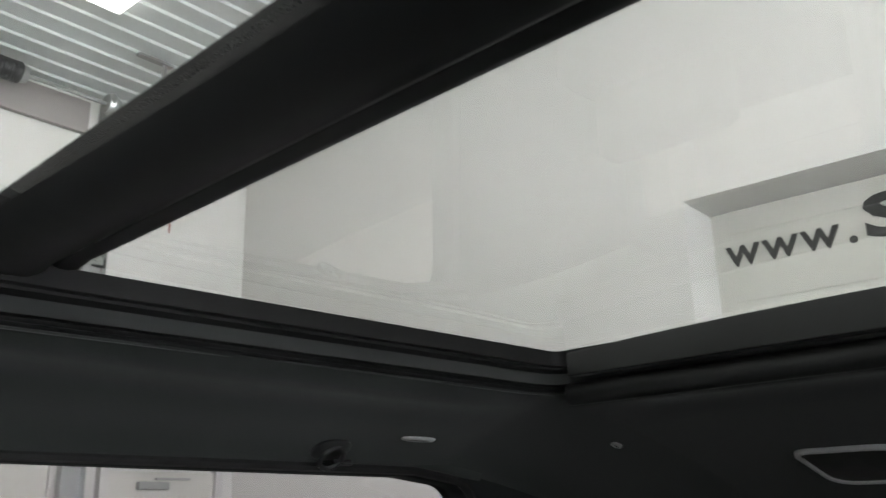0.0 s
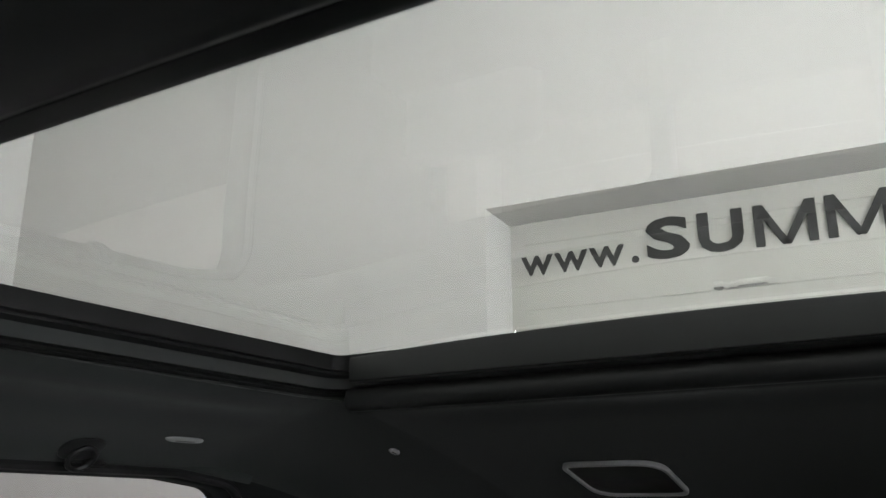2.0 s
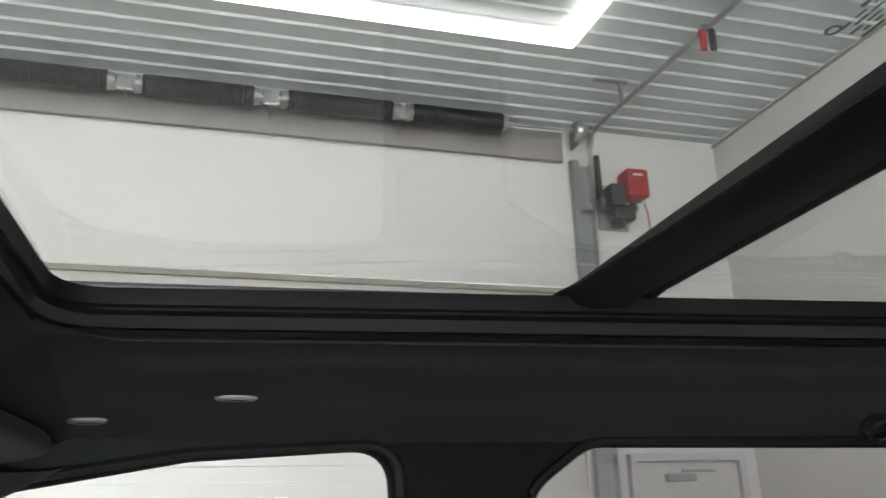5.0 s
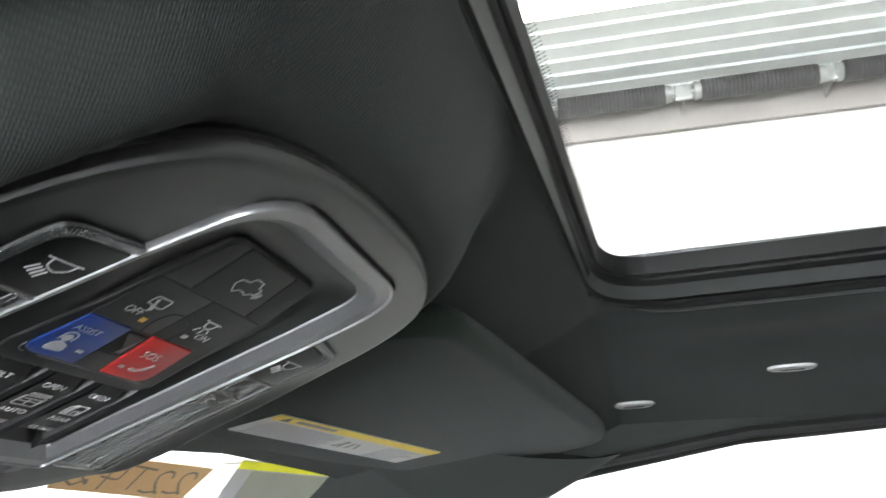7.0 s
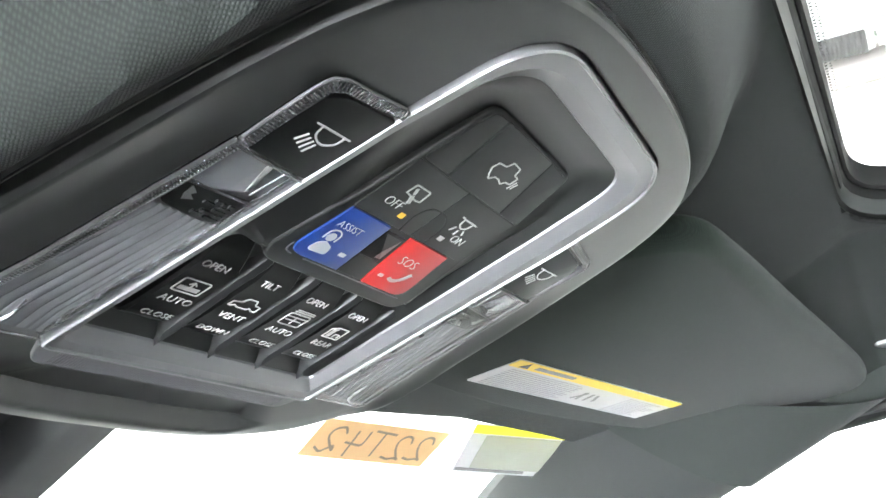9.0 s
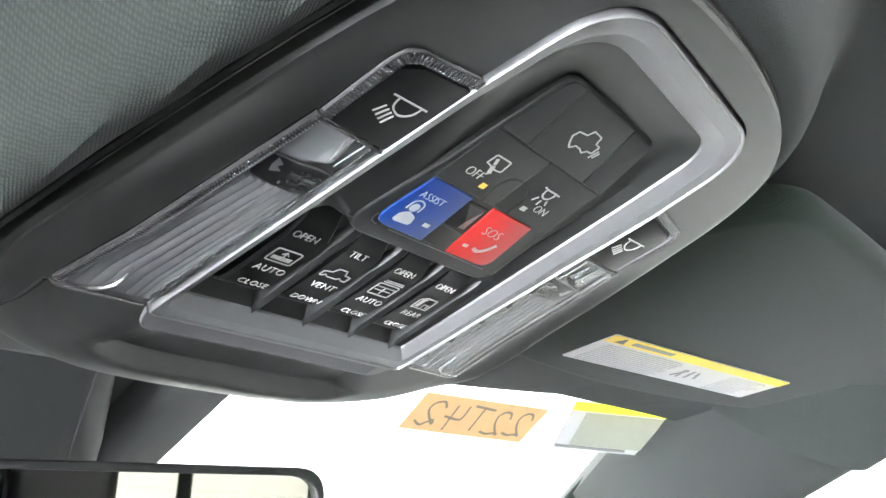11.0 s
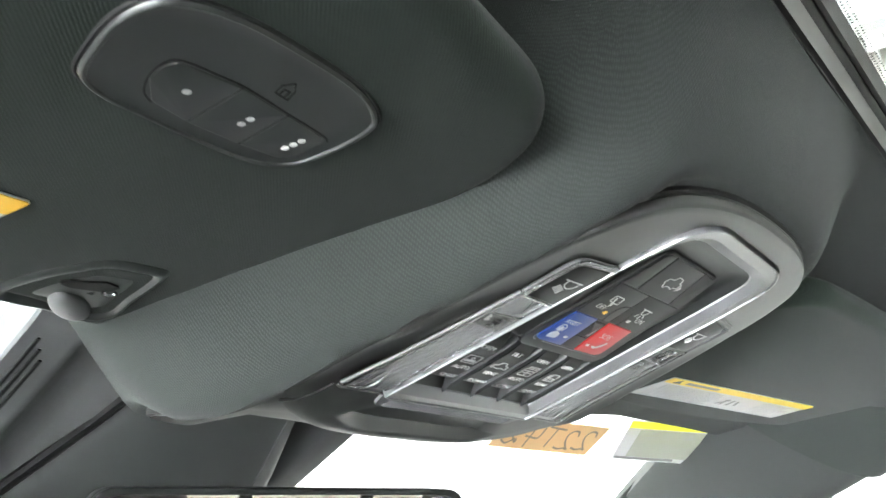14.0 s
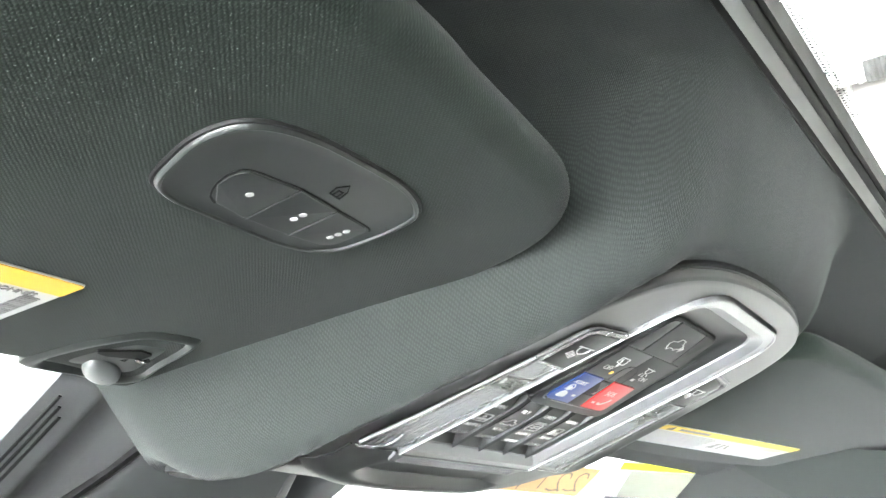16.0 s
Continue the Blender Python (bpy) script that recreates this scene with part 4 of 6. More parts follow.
def lip(a, b, g):
    """The lip's height g inwards of its edge: a fine raised rim at the sides, in front a broad roll before a sunk pocket."""
    k = step(-0.075, -0.112, b)
    pocket = 1 - step(0.066, 0.094, abs(a))
    roll = level(LIP, g) * pocket + level(SMOOTH, g) * (1 - pocket)
    f = step(0.0, 0.06, b)
    side = (1 - f) * level(RIM, g) + f * level(FLAT, g)
    return (1 - k) * side + k * roll


def bezel_ring(g):
    """A line round the surround, g inwards of its edge, kept clear of the silver ring."""
    out = []
    for p, q in zip(BEZ, RO):
        d = math.hypot(q[0] - p[0], q[1] - p[1])
        h = min(g, d * (0.30 + 0.55 * g / 0.024)) if g * 1.15 > d * 0.85 or d < 0.030 else g
        out.append((p[0] + (q[0] - p[0]) * h / d, p[1] + (q[1] - p[1]) * h / d, lip(p[0], p[1], g)))
    return out


part("bezel", loft([[(a, b, skirt_c(a, b) - 0.012) for a, b in SKIRT], [(a, b, skirt_c(a, b)) for a, b in SKIRT], [(p[0] * 0.5 + q[0] * 0.5, p[1] * 0.5 + q[1] * 0.5, 0.8 * skirt_c(*p) - 0.001) for p, q in zip(SKIRT, BEZ)],
                    ring_of(BEZ, lambda a, b: lip(a, b, 0) - 0.0006, 0.0003)] + [bezel_ring(g) for g in (0.0, 0.001, 0.002, 0.0035, 0.005, 0.0075, 0.010, 0.0125, 0.015, 0.0175, 0.0195, 0.0208, 0.0225, 0.0240)] +
                   [ring_of(RO, lambda a, b: -0.0018 + 0.0016 * step(0.0, 0.06, b) - 0.0042 * step(-0.084, -0.098, b) * (1 - step(0.078, 0.092, abs(a))), 0.0012), ring_of(RO, -0.012, -0.001)]),
     BEZEL, con, "dark grey satin plastic surround")


part("seam", tube([(-0.1108, -0.0830, -0.0012), (-0.1120, -0.0950, -0.0008), (-0.1142, -0.1050, -0.0022), (-0.1178, -0.1150, -0.0052)], 0.0009, 8), RUBBER, con, "dark joint in the surround")
# black loop added for the shadow between surround and cloth
part("gap_shadow", loft([[(a * 1.012, b * 1.008, skirt_c(a, b) - 0.009) for a, b in SKIRT], [(a * 1.012, b * 1.008, skirt_c(a, b) - 0.0015) for a, b in SKIRT], [(a * 1.002, b * 1.002, skirt_c(a, b) - 0.0005) for a, b in SKIRT], [(a * 0.995, b * 0.995, skirt_c(a, b) - 0.004) for a, b in SKIRT]]), RUBBER, con, "black loop for the shadow in the gap")


def between(k, c):
    return [(p[0] * (1 - k) + q[0] * k, p[1] * (1 - k) + q[1] * k, c) for p, q in zip(RO, RI)]


part("silver_ring", loft([ring_of(RO, -0.012, 0.0), ring_of(RO, 0.0016, 0.0), ring_of(RO, 0.0024, -0.0004), ring_of(RO, 0.0024, -0.0012), ring_of(RO, 0.0014, -0.0016), between(0.50, 0.0010), between(0.58, 0.0004), between(0.95, -0.0030), ring_of(RI, -0.0045, 0.0), ring_of(RI, -0.0110, -0.0004)]), SILVER, con, "satin silver trim ring", crease=14)


def bowl_c(a, b):
    return -0.0024 - 0.0804 * b if b > -0.005 else -0.0024 - 0.0075 * step(-0.005, -0.014, b)


part("bowl", loft([ring_of(RI, -0.0040, 0.0003), ring_of(RI, -0.0046, -0.0015), ring_of(RI, -0.0075, -0.006), ring_of(RI, bowl_c, -0.013), ring_of(RI, bowl_c, -0.030), [(0, -0.012 + 1e-4 * math.sin(k / 300 * math.tau), -0.0085) for k in range(300)]]), BOWL, con, "dark recessed tray")

# panel with the call keys, tipped a little into the tray
PAN = rounded([(-0.0310, 0.0822), (0.0345, 0.0812), (0.0400, 0.030), (0.0440, -0.0115), (-0.0470, -0.0115), (-0.0375, 0.030)], [0.007, 0.006, 0.05, 0.010, 0.010, 0.05], 6)
pan = part("button_panel", plate([PAN], 0.010, 0.0014, (0, 0, -0.0050)), PANEL, con, "black panel of call and lamp keys", m=pose(0, 0, -0.0018, -4.6, 0, 0))
TOP = 0.0002


def facet(pts, faces):
    bm = bmesh.new()
    v = [bm.verts.new(p) for p in pts]
    for f in faces:
        bm.faces.new([v[i] for i in f])
    return bm


def key(name, pts, r, mat, label="", h=0.0007, c=TOP, parent=None, bev=0.00018):
    return part(name, plate([rounded(pts, r, 5)], h, bev, (0, 0, c)), mat, parent or pan, label)


key("key", [(-0.0296, 0.0800), (-0.0214, 0.0806), (-0.0174, 0.0530), (-0.0335, 0.0530)], [0.005, 0.0006, 0.0006, 0.002], PANEL, "", 0.0006)
key("key", [(-0.0207, 0.0808), (0.0151, 0.0804), (0.0229, 0.0524), (-0.0167, 0.0527)], 0.0008, PANEL, "black key with trailer pictogram", 0.0016)
key("key", [(0.0158, 0.0803), (0.0318, 0.0793), (0.0383, 0.0524), (0.0236, 0.0524)], [0.0006, 0.004, 0.0008, 0.0006], PANEL, "", 0.0016)
key("key", [(-0.0338, 0.0521), (-0.0002, 0.0519), (-0.0002, 0.0247), (-0.0352, 0.0247)], 0.0008, PANEL, "black lamp-off key")
key("key", [(0.0002, 0.0519), (0.0380, 0.0517), (0.0372, 0.0247), (0.0002, 0.0247)], 0.0008, PANEL, "black lamp-on key")
ka = key("assist_key", [(-0.0346, 0.0240), (-0.0116, 0.0240), (-0.0103, -0.0030), (-0.0382, -0.0031)], [0.001, 0.0006, 0.0006, 0.006], BLUE, "blue assist call key", 0.0013)
ks = key("sos_key", [(0.0022, 0.0240), (0.0292, 0.0240), (0.0334, -0.0030), (0.0058, -0.0032)], [0.0006, 0.0006, 0.006, 0.0006], RED, "red emergency call key", 0.0013)
key("microphone", [(-0.0106, 0.0222), (0.0014, 0.0222), (0.0028, 0.0082), (-0.0100, 0.0082)], 0.0008, RUBBER, "black microphone pocket", 0.0006)
part("microphone_hood", facet([(-0.0098, 0.0214, 0.0004), (0.0006, 0.0214, 0.0004), (-0.0046, 0.0140, 0.0022), (-0.0020, 0.0090, 0.0004), (0.0016, 0.0092, 0.0004)], [(0, 1, 2), (1, 4, 2), (2, 4, 3)]), BOWL, pan, "", smooth=False)
key("key_bridge", [(-0.0098, 0.0078), (0.0030, 0.0078), (0.0054, -0.0031), (-0.0099, -0.0030)], 0.0006, PANEL, "", 0.0008)
part("hairline", strokes([smooth_line([(-0.0072, 0.0247), (-0.0088, 0.0318), (-0.0068, 0.0376), (-0.0013, 0.0396), (0.0052, 0.0384), (0.0092, 0.0334), (0.0095, 0.0247)], 5, closed=False)], 0.0006, TOP + 0.0004), RUBBER, pan)
part("key_lip", strokes([rounded([(-0.0352, 0.0200), (-0.0396, -0.0040), (-0.0300, -0.0040)], 0.006, 6)[7:14], [(-0.0280, -0.0041), (0.0330, -0.0041)]], 0.0005, TOP + 0.0004), STRIP, pan, "fine bright edge of the call keys")


def legend(parent, bms, mat=PRINT):
    part("legend", merge(bms), mat, parent, "", smooth=False)


Z1, Z2 = TOP + 0.00045, TOP + 0.0007


def disc(x, y, r, c, h=0.0003, n=16):
    bm = bmesh.new()
    bmesh.ops.create_cone(bm, cap_ends=True, segments=n, radius1=r, radius2=r, depth=h, matrix=Matrix.Translation((x, y, c)))
    return bm


legend(ka, [words("ASSIST", 0.0046, (-0.0262, 0.0160, Z2), bold=-0.026), disc(-0.0288, 0.0094, 0.0021, Z2), plate([rounded([(-0.0324, 0.0006), (-0.0226, 0.0012), (-0.0240, 0.0056), (-0.0288, 0.0072), (-0.0316, 0.0050)], 0.0022)], 0.0003, 0, (0, 0, Z2)), strokes([smooth_line([(-0.0318, 0.0080), (-0.0314, 0.0118), (-0.0286, 0.0132), (-0.0258, 0.0116), (-0.0256, 0.0082)], 4, closed=False)], 0.0006, Z2), box(0.0032, 0.0018, 0.0003, (-0.0161, 0.0044, Z2))])
legend(ks, [words("SOS", 0.0066, (0.0150, 0.0137, Z2), bold=-0.026), strokes([smooth_line([(0.0158, 0.0036), (0.0188, 0.0032), (0.0220, 0.0056), (0.0238, 0.0090)], 4, closed=False)], 0.0017, Z2), box(0.0028, 0.0016, 0.0003, (0.0102, 0.0035, Z2))])
MIRROR_ICON = rounded([(-0.0235, 0.0392), (-0.0232, 0.0437), (-0.0145, 0.0437), (-0.0140, 0.0384), (-0.0168, 0.0380)], [0.0002, 0.0010, 0.0010, 0.0008, 0.0002], 3)
legend(pan, [words("OFF", 0.0056, (-0.0230, 0.0331, Z1), bold=-0.026), strokes([shut(MIRROR_ICON)], 0.0006, Z1), strokes([[(-0.0209, 0.0420), (-0.0200, 0.0402)]], 0.0013, Z1), strokes([[(-0.0194, 0.0386), (-0.0182, 0.0362)]], 0.0018, Z1),
             words("ON", 0.0055, (0.0224, 0.0328, Z1), bold=-0.026), strokes([[(0.0112, 0.0428), (0.0124, 0.0426)], [(0.0206, 0.0424), (0.0218, 0.0423)], smooth_line([(0.0132, 0.0424), (0.0140, 0.0394), (0.0166, 0.0382), (0.0190, 0.0394), (0.0198, 0.0424)], 4, closed=False), [(0.0132, 0.0424), (0.0198, 0.0424)], [(0.0136, 0.0376), (0.0122, 0.0354)], [(0.0166, 0.0368), (0.0166, 0.0346)], [(0.0196, 0.0376), (0.0208, 0.0360)]], 0.0007, Z1),
             box(0.0030, 0.0022, 0.0004, (0.0138, 0.0302, Z1)),
             strokes([[(a - 0.0052, b + 0.0007) for a, b in l] for l in (shut(rounded([(-0.0012, 0.0645), (-0.0005, 0.0672), (0.0040, 0.0678), (0.0052, 0.0706), (0.0108, 0.0702), (0.0120, 0.0672), (0.0150, 0.0668), (0.0148, 0.0632), (0.0120, 0.0630), (0.0105, 0.0612), (0.0080, 0.0622), (0.0050, 0.0622), (0.0030, 0.0602), (0.0010, 0.0618)], 0.0006, 3)), [(0.0168, 0.0655), (0.0158, 0.0615)], [(0.0182, 0.0650), (0.0174, 0.0622)])], 0.00055, Z1 + 0.0006)])
part("indicator", box(0.0028, 0.0024, 0.0004, (-0.0140, 0.0303, Z1)), AMBER, pan, "amber indicator")

# rocker switches in their well
part("switch_well", plate([rounded([(-0.0605, -0.0100), (0.0605, -0.0100), (0.0632, -0.0738), (-0.0632, -0.0738)], 0.003)], 0.004, 0.0008, (0, 0, -0.0120)), KEY, con, "black switch well")


def rocker_c(b):
    pts = [(-0.012, -0.0095), (-0.018, -0.0062), (-0.026, -0.0046), (-0.044, -0.0040), (-0.056, -0.0041), (-0.0625, -0.0047), (-0.0665, -0.0070), (-0.0715, -0.0125)]
    for (b0, c0), (b1, c1) in zip(pts, pts[1:]):
        if b <= b0 and b >= b1:
            return c0 + (c1 - c0) * (b - b0) / (b1 - b0)
    return pts[0][1] if b > pts[0][0] else pts[-1][1]


def rocker_body(w):
    secs = []
    for i in range(26):
        b = -0.0125 - 0.0565 * i / 25
        c = rocker_c(b)
        sh = 0.0045 * step(-0.03, -0.0125, b) + 0.0040 * step(-0.0600, -0.0690, b) ** 2
        secs.append([(-w, b, -0.013), (-w, b, c - 0.0012), (-w + 0.0012, b, c - 0.0001), (0, b, c - 0.0004), (w - 0.0012 - sh, b, c - 0.0001), (w - sh, b, c - 0.0012), (w - sh, b, -0.013)])
    return loft(secs, caps=True)


def rocker_fin():
    """The paler blade beside each rocker: a flat-topped rib from the panel's edge down to a pointed tip at the front."""
    secs = []
    for i in range(30):
        t = i / 29
        b = -0.0105 - 0.0640 * t
        c = rocker_c(max(b, -0.056)) + 0.0008 + 0.0016 * step(0.30, 0.95, t)
        bow = 0.0032 * (1 - step(0.0, 0.30, t))
        xl = 0.0109 + bow + 0.0032 * step(0.84, 1.0, t)
        xr = 0.0150 + bow - 0.0002 * step(0.9, 1.0, t)
        secs.append([(xl - 0.0004, b, -0.014), (xl, b, c - 0.0020), (xl + 0.0005, b, c - 0.0007), (xr - 0.0006, b, c), (xr, b, c - 0.0004), (xr + 0.0004, b, -0.014)])
    return loft(secs, caps=True)


ROWS = (("OPEN", "AUTO", "CLOSE"), ("TILT", "VENT", "DOWN"), ("OPEN", "AUTO", "CLOSE"), ("OPEN", "REAR", "CLOSE"))
FRAME = shut(rounded([(-0.0062, -0.0042), (0.0062, -0.0042), (0.0066, 0.0042), (-0.0058, 0.0042)], 0.0012, 3))
ICONS = ([FRAME, [(-0.0044, -0.0008), (0.0046, -0.0008)], [(-0.0044, -0.0016), (0.0046, -0.0016)], [(-0.0044, -0.0024), (0.0046, -0.0024)], [(0.0, -0.0026), (0.0, 0.0024)], [(-0.0016, 0.0010), (0.0, 0.0026), (0.0016, 0.0010)]],
         [shut(rounded([(-0.0072, -0.0030), (-0.0068, 0.0000), (-0.0030, 0.0008), (-0.0014, 0.0036), (0.0030, 0.0036), (0.0042, 0.0008), (0.0074, 0.0004), (0.0074, -0.0030), (0.0050, -0.0030), (0.0036, -0.0018), (0.0020, -0.0030), (-0.0030, -0.0030), (-0.0044, -0.0018), (-0.0058, -0.0030)], 0.0004, 2))],
         [FRAME, [(-0.0058, 0.0018), (0.0062, 0.0018)], [(-0.0050, 0.0056), (0.0066, 0.0056)], [(-0.0046, 0.0068), (0.0062, 0.0068)], [(-0.0046, -0.0006), (0.0046, -0.0006)], [(0.0, -0.0030), (0.0, 0.0010)]],
         [[(-0.0050, -0.0042), (-0.0052, 0.0024), (-0.0020, 0.0042), (0.0050, 0.0042), (0.0052, -0.0042), (-0.0050, -0.0042)], [(-0.0034, -0.0030), (-0.0034, 0.0020), (-0.0010, 0.0030)], [(-0.0026, -0.0030), (-0.0026, 0.0018)], [(-0.0018, -0.0030), (-0.0018, 0.0020)], [(0.0006, -0.0030), (0.0006, -0.0006), (0.0036, -0.0006), (0.0036, -0.0030)]])
for i, (texts, icon) in enumerate(zip(ROWS, ICONS)):
    x = -0.0445 + 0.0280 * i
    rk = part("rocker_switch", rocker_body(0.0104), KEY, con, "black rocker switch with white legend", m=pose(x, 0, 0))
    part("blade", rocker_fin(), BLADE, rk, "grey divider blade", crease=22)
    bms = [words(texts[0], 0.0048, (-0.0020, -0.0264, 0.0003), bold=-0.026), words(texts[1], 0.0053, (0.0006, -0.0484, 0.0003), bold=-0.026), words(texts[2], 0.0048, (0.0018, -0.0590, 0.0003), bold=-0.026)]
    bms.append(strokes([[(p[0] * 0.98 - 0.0008, p[1] * 0.92 - 0.0393) for p in l] for l in icon], 0.00052, 0.0003))
    bm = merge(bms)
    for v in bm.verts:
        v.co.z += rocker_c(v.co.y)
    part("legend", bm, PRINT, rk, "", smooth=False)

part("front_strip", plate([rounded([(-0.0705, -0.0858), (0.0705, -0.0858), (0.0660, -0.0975), (-0.0660, -0.0975)], [0.001, 0.001, 0.008, 0.008])], 0.0040, 0.0007, (0, 0, -0.0016)), STRIP, con, "ribbed grey strip")
part("strip_ribs", merge([box(0.0005, 0.0075, 0.0004, (-0.060 + 0.00133 * k, -0.0920, 0.00045)) for k in range(91)]), STRIP, con, "", smooth=False)


# reading lamps on both sides
def teeth(line, pitch, length, c, width, h):
    """Short bars set across a line at an even pitch."""
    bms, rest = [], 0.0
    for p, q in zip(line, line[1:]):
        p, q = Vector(p), Vector(q)
        d = q - p
        t = rest
        while t < d.length:
            m = p + d * (t / d.length)
            bms.append(box(width, length, h, (m.x, m.y, c), turn=Matrix.Rotation(math.atan2(d.y, d.x), 4, "Z")))
            t += pitch
        rest = t - d.length
    return merge(bms)


def lamp(s):
    def mir(pts):
        return [(s * p[0], *p[1:]) for p in pts]

    def flat(name, pts, r, c, mat, lbl="", h=0.0010, bev=0.0002, parent=None):
        return part(name, plate([rounded(mir(pts), r)], h, bev, (0, 0, c - h / 2)), mat, parent or lens, lbl)
    base = [(-0.0738, -0.0800), (-0.0672, 0.0262), (-0.0660, 0.0655), (-0.0915, 0.0622), (-0.0965, 0.0560), (-0.0975, 0.0285), (-0.1005, -0.0030), (-0.1055, -0.0450), (-0.1125, -0.0785), (-0.1085, -0.0825)]
    sheet = bmesh.new()
    f = sheet.faces.new([sheet.verts.new((a, b, 0.0022)) for a, b in rounded(mir(base[:2] + base[5:]), [0.001, 0.001, 0.001, 0.02, 0.02, 0.004, 0.004])])
    sheet.normal_update()
    if f.normal.z < 0:
        bmesh.ops.reverse_faces(sheet, faces=[f])
    lens = pane("lamp_lens", sheet, LENS, con, "clear plastic reading lamp lens")
    # fluted reflector under the clear cover
    secs, n = [], 168
    for i in range(n + 1):
        t = i / n
        ripple = 0.0008 * abs(math.sin(t * math.pi * 7)) ** 0.8 if t > 0.24 else 0.0005 * abs(math.sin(t / 0.24 * math.pi * 3))
        a0, a1 = -0.0700 - 0.0245 * t, -0.0755 - 0.0330 * t
        secs.append(mir([(a0, -0.0060, -0.0010 + ripple), (a0 * 0.55 + a1 * 0.45, -0.0380, -0.0008 + ripple), (a0 * 0.12 + a1 * 0.88, -0.0660, -0.0006 + ripple * 0.8), (a1, -0.0775, 0.0008 + ripple * 0.3)]))
    part("reflector", loft(secs, closed=False), FLUTED, lens, "bright fluted reflector")
    flat("margin", [(-0.0738, -0.0800), (-0.0672, 0.0262), (-0.0700, 0.0262), (-0.0710, -0.0060), (-0.0765, -0.0790)], 0.0004, 0.0007, CHROME, "bright lens margin", 0.0016)
    for b_ in (-0.069, -0.052, -0.033, -0.017, -0.004, 0.012):
        part("clip", box(0.0016, 0.0026, 0.0012, (s * (-0.0712 + 0.055 * min(b_, 0.0) * 1.0), b_, 0.0012), 0.0003), CHROME, lens)
    # dark cell with the lamp's little board, then the faceted mirror
    cell = flat("lamp_cell", [(-0.0712, -0.0058), (-0.0702, 0.0092), (-0.0942, 0.0080), (-0.0952, -0.0040)], [0.008, 0.001, 0.001, 0.004], 0.0003, KEY, "dark lamp cell")
    rg = random.Random(7)
    part("prism_block", merge([box(0.0015 + 0.001 * rg.random(), 0.0013, 0.0005 + 0.0010 * rg.random(), (s * (-0.0735 - 0.0017 * i), -0.0025 + 0.0018 * k, 0.0006)) for i in range(6) for k in range(5) if rg.random() < 0.6]), GLASSY, cell, "small clear prisms", smooth=False)
    part("mark", facet(mir([(-0.0915, 0.0070, 0.0009), (-0.0880, 0.0050, 0.0009), (-0.0890, 0.0035, 0.0009), (-0.0865, 0.0020, 0.0009), (-0.0900, 0.0005, 0.0009), (-0.0912, 0.0030, 0.0009)]), [(0, 1, 2, 5), (2, 3, 4, 5)]), SILVER, cell, "", smooth=False)
    part("end_arc", tube(mir(smooth_line([(-0.1085, -0.0782, 0.0018), (-0.0990, -0.0778, 0.0020), (-0.0935, -0.0745, 0.0020), (-0.0918, -0.0690, 0.0018), (-0.0925, -0.0620, 0.0014)], 6, closed=False)), [0.0003 + 0.0006 * math.sin(math.pi * k / 24) for k in range(25)], 6), CHROME, lens, "bright moulded arc at the lens end")
    part("end_edge", tube(mir([(-0.1128, -0.0785, 0.0014), (-0.1090, -0.0812, 0.0014), (-0.0990, -0.0806, 0.0016), (-0.0760, -0.0806, 0.0016)]), 0.0005, 6), CHROME, lens)
    flat("mirror_floor", [(-0.0690, 0.0100), (-0.0678, 0.0258), (-0.0942, 0.0266), (-0.0938, 0.0075)], 0.0006, 0.0003, STRIP, "grey lamp mirror floor")
    part("lamp_facet", facet(mir([(-0.0926, 0.0085, 0.0005), (-0.0936, 0.0145, 0.0006), (-0.0938, 0.0262, 0.0006), (-0.0822, 0.0258, 0.0022), (-0.0793, 0.0142, 0.0028), (-0.0865, 0.0095, 0.0014)]), [(0, 1, 4, 5), (1, 2, 3, 4)]), FLUTED, lens, "satin facet of the lamp mirror", smooth=False)
    part("bright_facet", facet(mir([(-0.0793, 0.0142, 0.0028), (-0.0822, 0.0258, 0.0022), (-0.0781, 0.0257, 0.0009), (-0.0756, 0.0136, 0.0010)]), [(0, 1, 2, 3)]), CHROME, lens, "bright facet of the lamp mirror", smooth=False)
    part("facet_side", facet(mir([(-0.0793, 0.0141, 0.0027), (-0.0756, 0.0135, 0.0009), (-0.0770, 0.0118, 0.0005), (-0.0865, 0.0094, 0.0013), (-0.0860, 0.0080, 0.0005)]), [(0, 1, 2), (0, 2, 4, 3)]), KEY, lens, "", smooth=False)
    part("ridge", tube(mir([(-0.0740, 0.0125, 0.0006), (-0.0728, 0.0250, 0.0006)]), 0.0003, 6), CHROME, lens)
    # the right lamp's sills are greyer: its dimmer reflection is put into the material
    part("sill", tube(mir([(-0.0945, 0.0268, 0.0016), (-0.0672, 0.0262, 0.0016)]), 0.0007, 6), CHROME if s > 0 else STRIP, lens)
    part("sill", tube(mir([(-0.0945, 0.0083, 0.0012), (-0.0702, 0.0098, 0.0012)]), 0.0006, 6), CHROME if s > 0 else STRIP, lens)
    line_mat = STRIP
    kk = flat("lamp_key", [(-0.0674, 0.0275), (-0.0652, 0.0610), (-0.0850, 0.0582), (-0.0910, 0.0540), (-0.0928, 0.0278)], [0.001, 0.002, 0.007, 0.005, 0.001], 0.0018, KEY, "black lamp key", 0.0030, 0.0004)
    ox, oy, c = s * -0.0775, 0.0420, 0.0019
    bowl = smooth_line([(ox - 0.0046, oy + 0.0047), (ox - 0.0034, oy + 0.0008), (ox + 0.0008, oy - 0.0010), (ox + 0.0044, oy + 0.0012), (ox + 0.0050, oy + 0.0050)], 4, closed=False)
